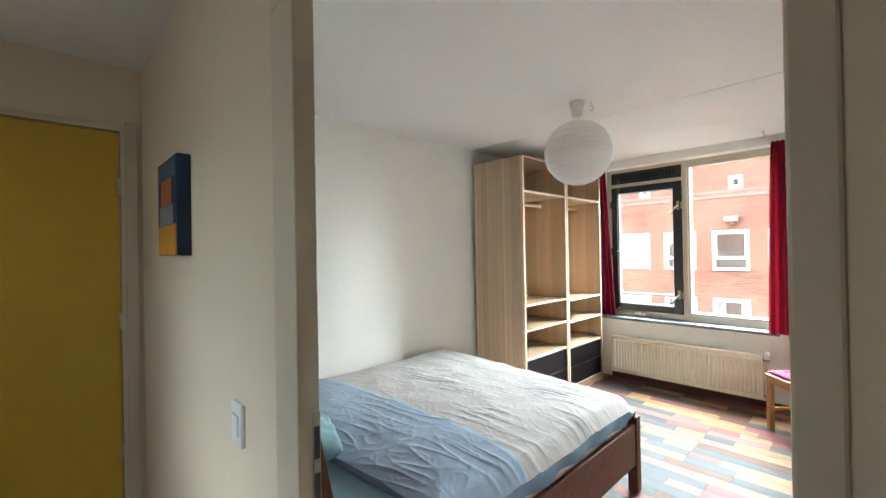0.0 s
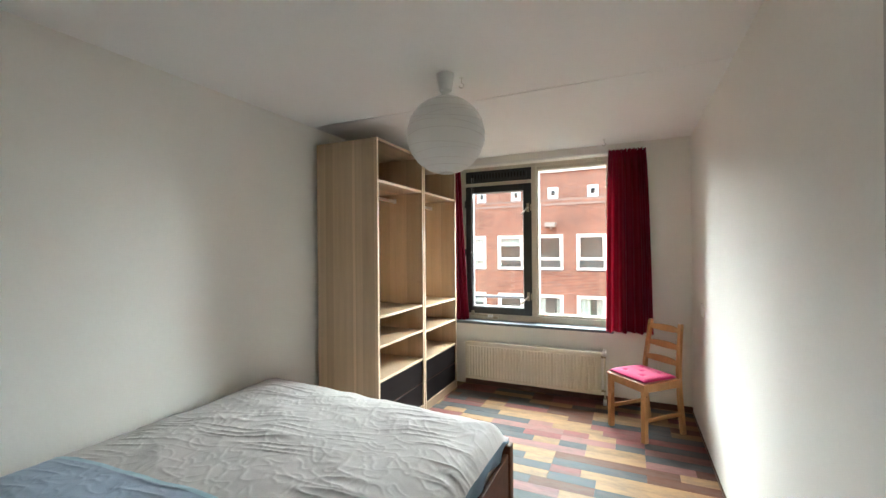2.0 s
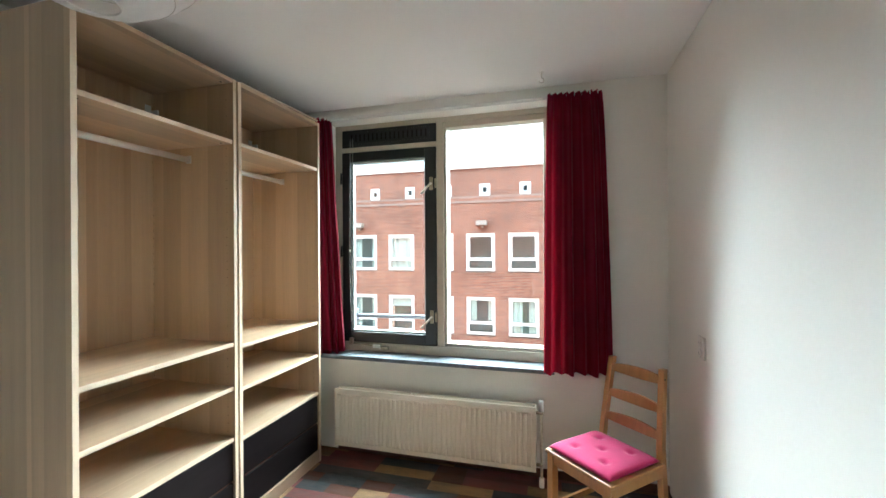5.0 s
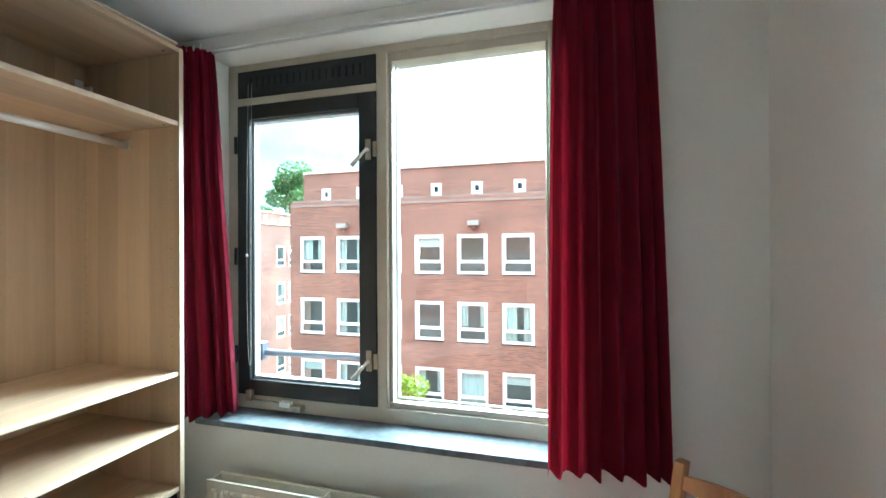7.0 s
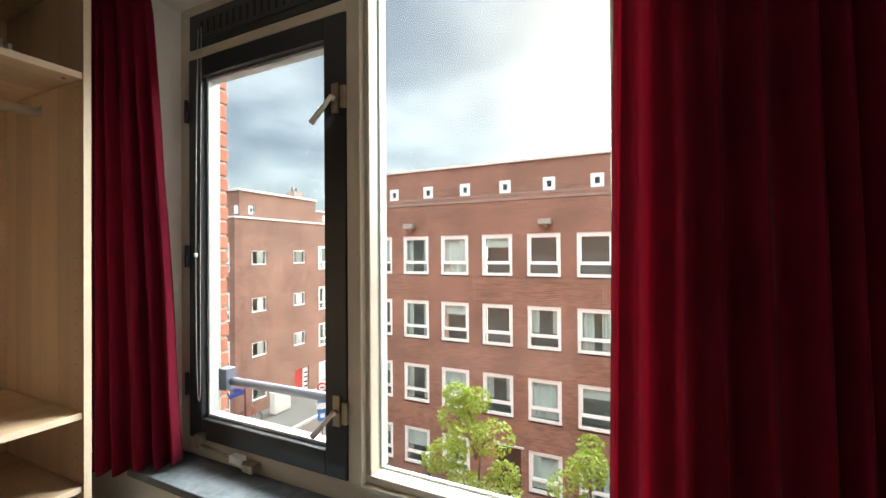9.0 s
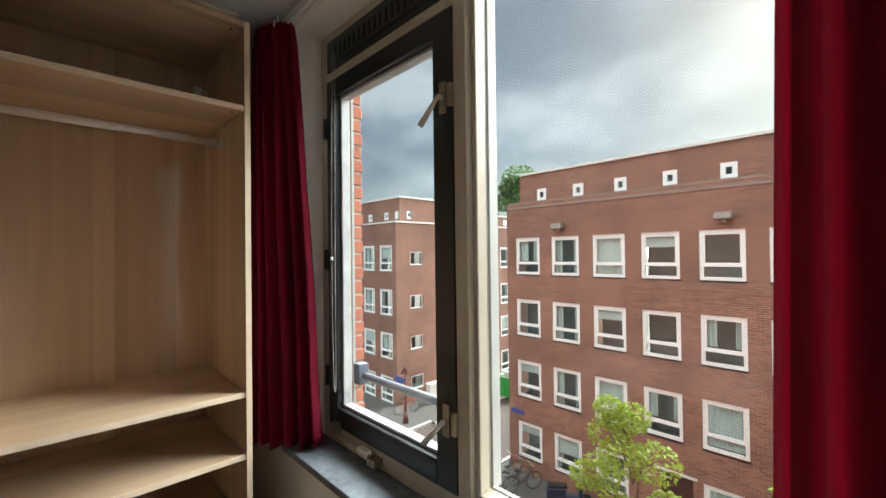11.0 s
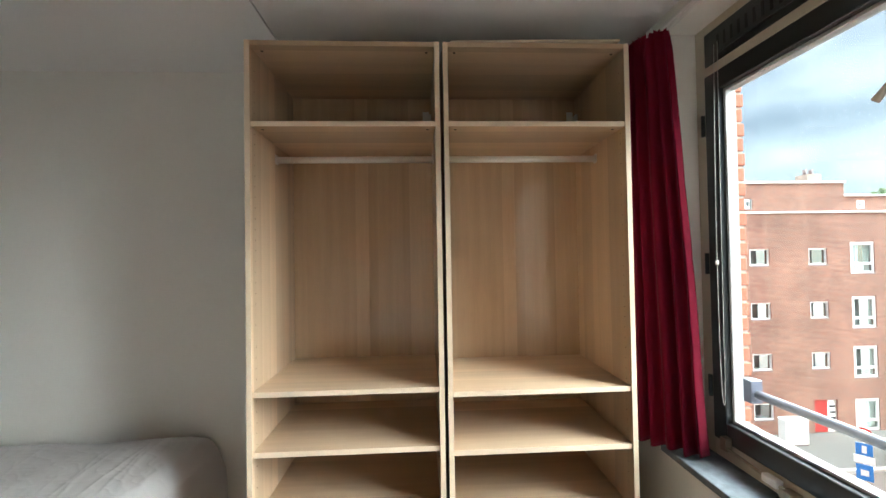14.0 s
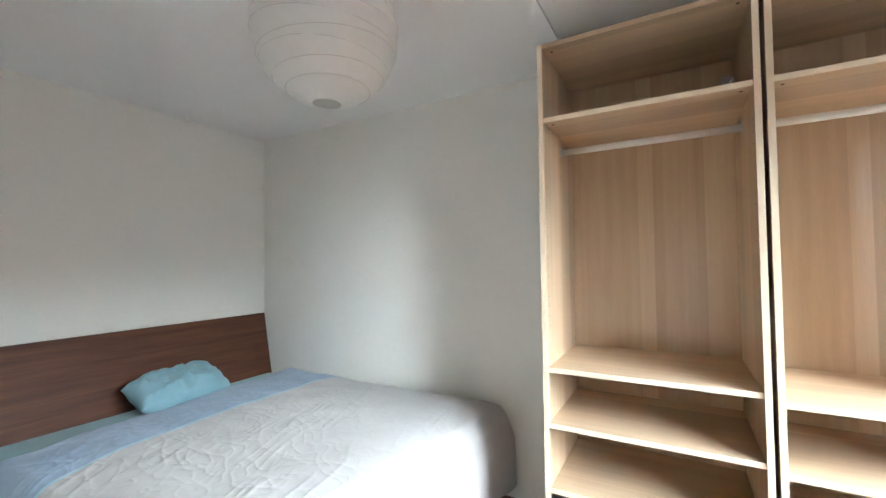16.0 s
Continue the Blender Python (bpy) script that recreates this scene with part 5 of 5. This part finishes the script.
# street furniture
con = thing("skip_container", pose(-15.3, 24.9, GZ, 0, 0, 3), "green steel rubbish container heaped with debris", "container")
GREEN = material("green_container_paint", (0.03, 0.30, 0.05), 0.45, spread=0.15, scale=3)
bm = bmesh.new()
for b in ((0, 0, 0.12, 1.9, 0.06, 1.3), (0, 1.5, 0.12, 1.9, 1.56, 1.3), (0, 0.06, 0.12, 0.06, 1.5, 1.3), (1.84, 0.06, 0.12, 1.9, 1.5, 1.3), (0.06, 0.06, 0.12, 1.84, 1.5, 0.2)):
    box(bm, *b)
for i in range(5):
    box(bm, 0.1 + i * 0.42, -0.05, 0.12, 0.2 + i * 0.42, 0, 1.25)
part("tub", bm, GREEN, con)
for x in (0.2, 1.5):
    block("skid", SILLG, con, x, 0.1, 0, x + 0.2, 1.45, 0.12)
bm = bmesh.new()
for i in range(14):
    a = rnd.uniform(0.2, 1.4), rnd.uniform(0.2, 1.2), rnd.uniform(1.0, 1.35)
    box(bm, a[0], a[1], a[2] - 0.3, a[0] + rnd.uniform(0.2, 0.5), a[1] + rnd.uniform(0.1, 0.35), a[2] + rnd.uniform(0.05, 0.25))
part("debris", bm, COPING, con, "pale heaped rubble")
cab = thing("utility_cabinet", pose(-17.1, 20.8, GZ), "pale grey street utility cabinet before the corner house", "cabinet")
block("cabinet_body", COPING, cab, 0, 0, 0.05, 0.4, 1.2, 1.22, 0.02)
block("cabinet_base", SILLG, cab, 0.02, 0.02, 0, 0.38, 1.18, 0.05)
block("cabinet_roof", COPING, cab, -0.03, -0.03, 1.22, 0.43, 1.23, 1.27, 0.01)

sp_ = thing("sign_post", pose(-15.75, 18.1, GZ), "brown cast-iron post with two blue street name plates", "sign post")
IRON = material("brown_iron_paint", (0.12, 0.035, 0.03), 0.5, spread=0.2)
rod("post_foot", IRON, sp_, (0, 0, 0), (0, 0, 0.6), 0.17, 0.12)
rod("post_shaft", IRON, sp_, (0, 0, 0.6), (0, 0, 2.75), 0.06, 0.045)
rod("post_cap", IRON, sp_, (0, 0, 2.75), (0, 0, 2.85), 0.24, 0.28)
rod("post_finial", IRON, sp_, (0, 0, 2.85), (0, 0, 3.1), 0.2, 0.03)
PLATE = material("blue_street_plate", (0.03, 0.06, 0.3), 0.4)
block("name_plate", PLATE, sp_, -0.9, -0.02, 2.2, -0.06, 0.02, 2.42)
block("name_plate", PLATE, sp_, -0.02, -0.9, 2.25, 0.02, -0.06, 2.47)
sg = thing("traffic_sign", pose(-11.3, 18.7, GZ + 0.28, 0, 0, 40), "round red and white traffic sign above blue plates", "traffic sign")
rod("pole", CHROME, sg, (0, 0, -0.4), (0, 0, 2.95), 0.03)
SIGNRED = material("sign_red", (0.55, 0.03, 0.03), 0.4)
SIGNBLUE = material("sign_blue", (0.05, 0.22, 0.62), 0.4)
rod("round_sign", SIGNRED, sg, (0, -0.035, 2.72), (0, -0.055, 2.72), 0.23, sides=28)
rod("sign_face", UPVC, sg, (0, -0.055, 2.72), (0, -0.057, 2.72), 0.16, sides=28)
block("sign_mark", SIGNRED, sg, -0.09, -0.0585, 2.68, 0.09, -0.057, 2.76)
block("blue_plate", SIGNBLUE, sg, -0.21, -0.05, 2.0, 0.21, -0.035, 2.4)
block("blue_plate_mark", UPVC, sg, -0.06, -0.052, 2.07, 0.06, -0.05, 2.32)
block("white_plate", UPVC, sg, -0.26, -0.05, 1.72, 0.26, -0.035, 1.97)
block("blue_plate", SIGNBLUE, sg, -0.21, -0.05, 1.15, 0.21, -0.035, 1.68)
block("blue_plate_mark", UPVC, sg, -0.1, -0.052, 1.3, 0.1, -0.05, 1.5)


def bike(m, col, label):
    b = thing("bicycle", m, label, "bicycle", "bicycles parked on the pavement")
    paint = material("bicycle_paint", col, 0.4, spread=0.1)
    for x in (-0.52, 0.52):
        bm = bmesh.new()
        pts = [Vector((x + 0.33 * math.cos(i * math.pi / 12), 0, 0.35 + 0.33 * math.sin(i * math.pi / 12))) for i in range(24)]
        for a, c in zip(pts, pts[1:] + pts[:1]):
            tube(bm, a, c, 0.018, sides=6)
        w = part("wheel", bm, BLACKP, b)
        bm = bmesh.new()
        for i in range(6):
            a = i * math.pi / 6
            tube(bm, (x - 0.32 * math.cos(a), 0, 0.35 - 0.32 * math.sin(a)), (x + 0.32 * math.cos(a), 0, 0.35 + 0.32 * math.sin(a)), 0.003, sides=4)
        part("spokes", bm, CHROME, w)
    bm = bmesh.new()
    for a, c in (((-0.52, 0, 0.35), (-0.1, 0, 0.33)), ((-0.1, 0, 0.33), (-0.22, 0, 0.85)), ((-0.52, 0, 0.35), (-0.2, 0, 0.75)), ((-0.1, 0, 0.33), (0.38, 0, 0.75)), ((0.36, 0, 0.95), (0.52, 0, 0.35)), ((-0.19, 0, 0.7), (0.37, 0, 0.82))):
        tube(bm, a, c, 0.017, sides=6)
    part("bicycle_frame", bm, paint, b)
    bm = bmesh.new()
    tube(bm, (0.36, 0, 0.95), (0.34, 0, 1.05), 0.012, sides=6)
    tube(bm, (0.34, -0.28, 1.05), (0.34, 0.28, 1.05), 0.012, sides=6)
    part("handlebar", bm, CHROME, b)
    bm = bmesh.new()
    box(bm, -0.36, -0.09, 0.85, -0.1, 0.09, 0.9)
    soften(bm, 0.02)
    part("saddle", bm, BLACKP, b)
    block("luggage_rack", BLACKP, b, -0.78, -0.07, 0.72, -0.35, 0.07, 0.74)
    return b


bike(pose(-8.35, 17.3, GZ, 0, 0, 70), (0.04, 0.04, 0.045), "black city bicycle parked before the brick building")
bike(pose(-7.85, 17.25, GZ, 0, 0, 75), (0.20, 0.21, 0.22), "grey city bicycle parked before the brick building")
bike(pose(-7.35, 17.2, GZ, 0, 0, 65), (0.04, 0.04, 0.045), "black city bicycle parked before the brick building")
bike(pose(-16.75, 19.0, GZ, 0, 0, 80), (0.55, 0.06, 0.03), "red bicycle leaning by the sign post")
ms = thing("motor_scooter", pose(-5.6, 17.6, GZ, 0, 0, 40), "dark blue motor scooter parked on the pavement", "scooter")
SCO = material("dark_blue_scooter_paint", (0.02, 0.03, 0.07), 0.3, coat=0.5)
for x in (-0.55, 0.6):
    rod("wheel", BLACKP, ms, (x, -0.06, 0.25), (x, 0.06, 0.25), 0.25, sides=20)
bm = bmesh.new()
box(bm, -0.8, -0.17, 0.38, -0.1, 0.17, 0.72)
box(bm, -0.1, -0.16, 0.26, 0.35, 0.16, 0.36)
box(bm, 0.35, -0.18, 0.28, 0.5, 0.18, 0.95)
soften(bm, 0.05, 2)
part("scooter_body", bm, SCO, ms)
block("scooter_seat", BLACKP, ms, -0.75, -0.15, 0.72, -0.05, 0.15, 0.82, 0.03)
rod("steering", CHROME, ms, (0.4, -0.3, 1.05), (0.4, 0.3, 1.05), 0.02)
rod("fork", CHROME, ms, (0.6, 0.07, 0.25), (0.42, 0.0, 1.05), 0.025)
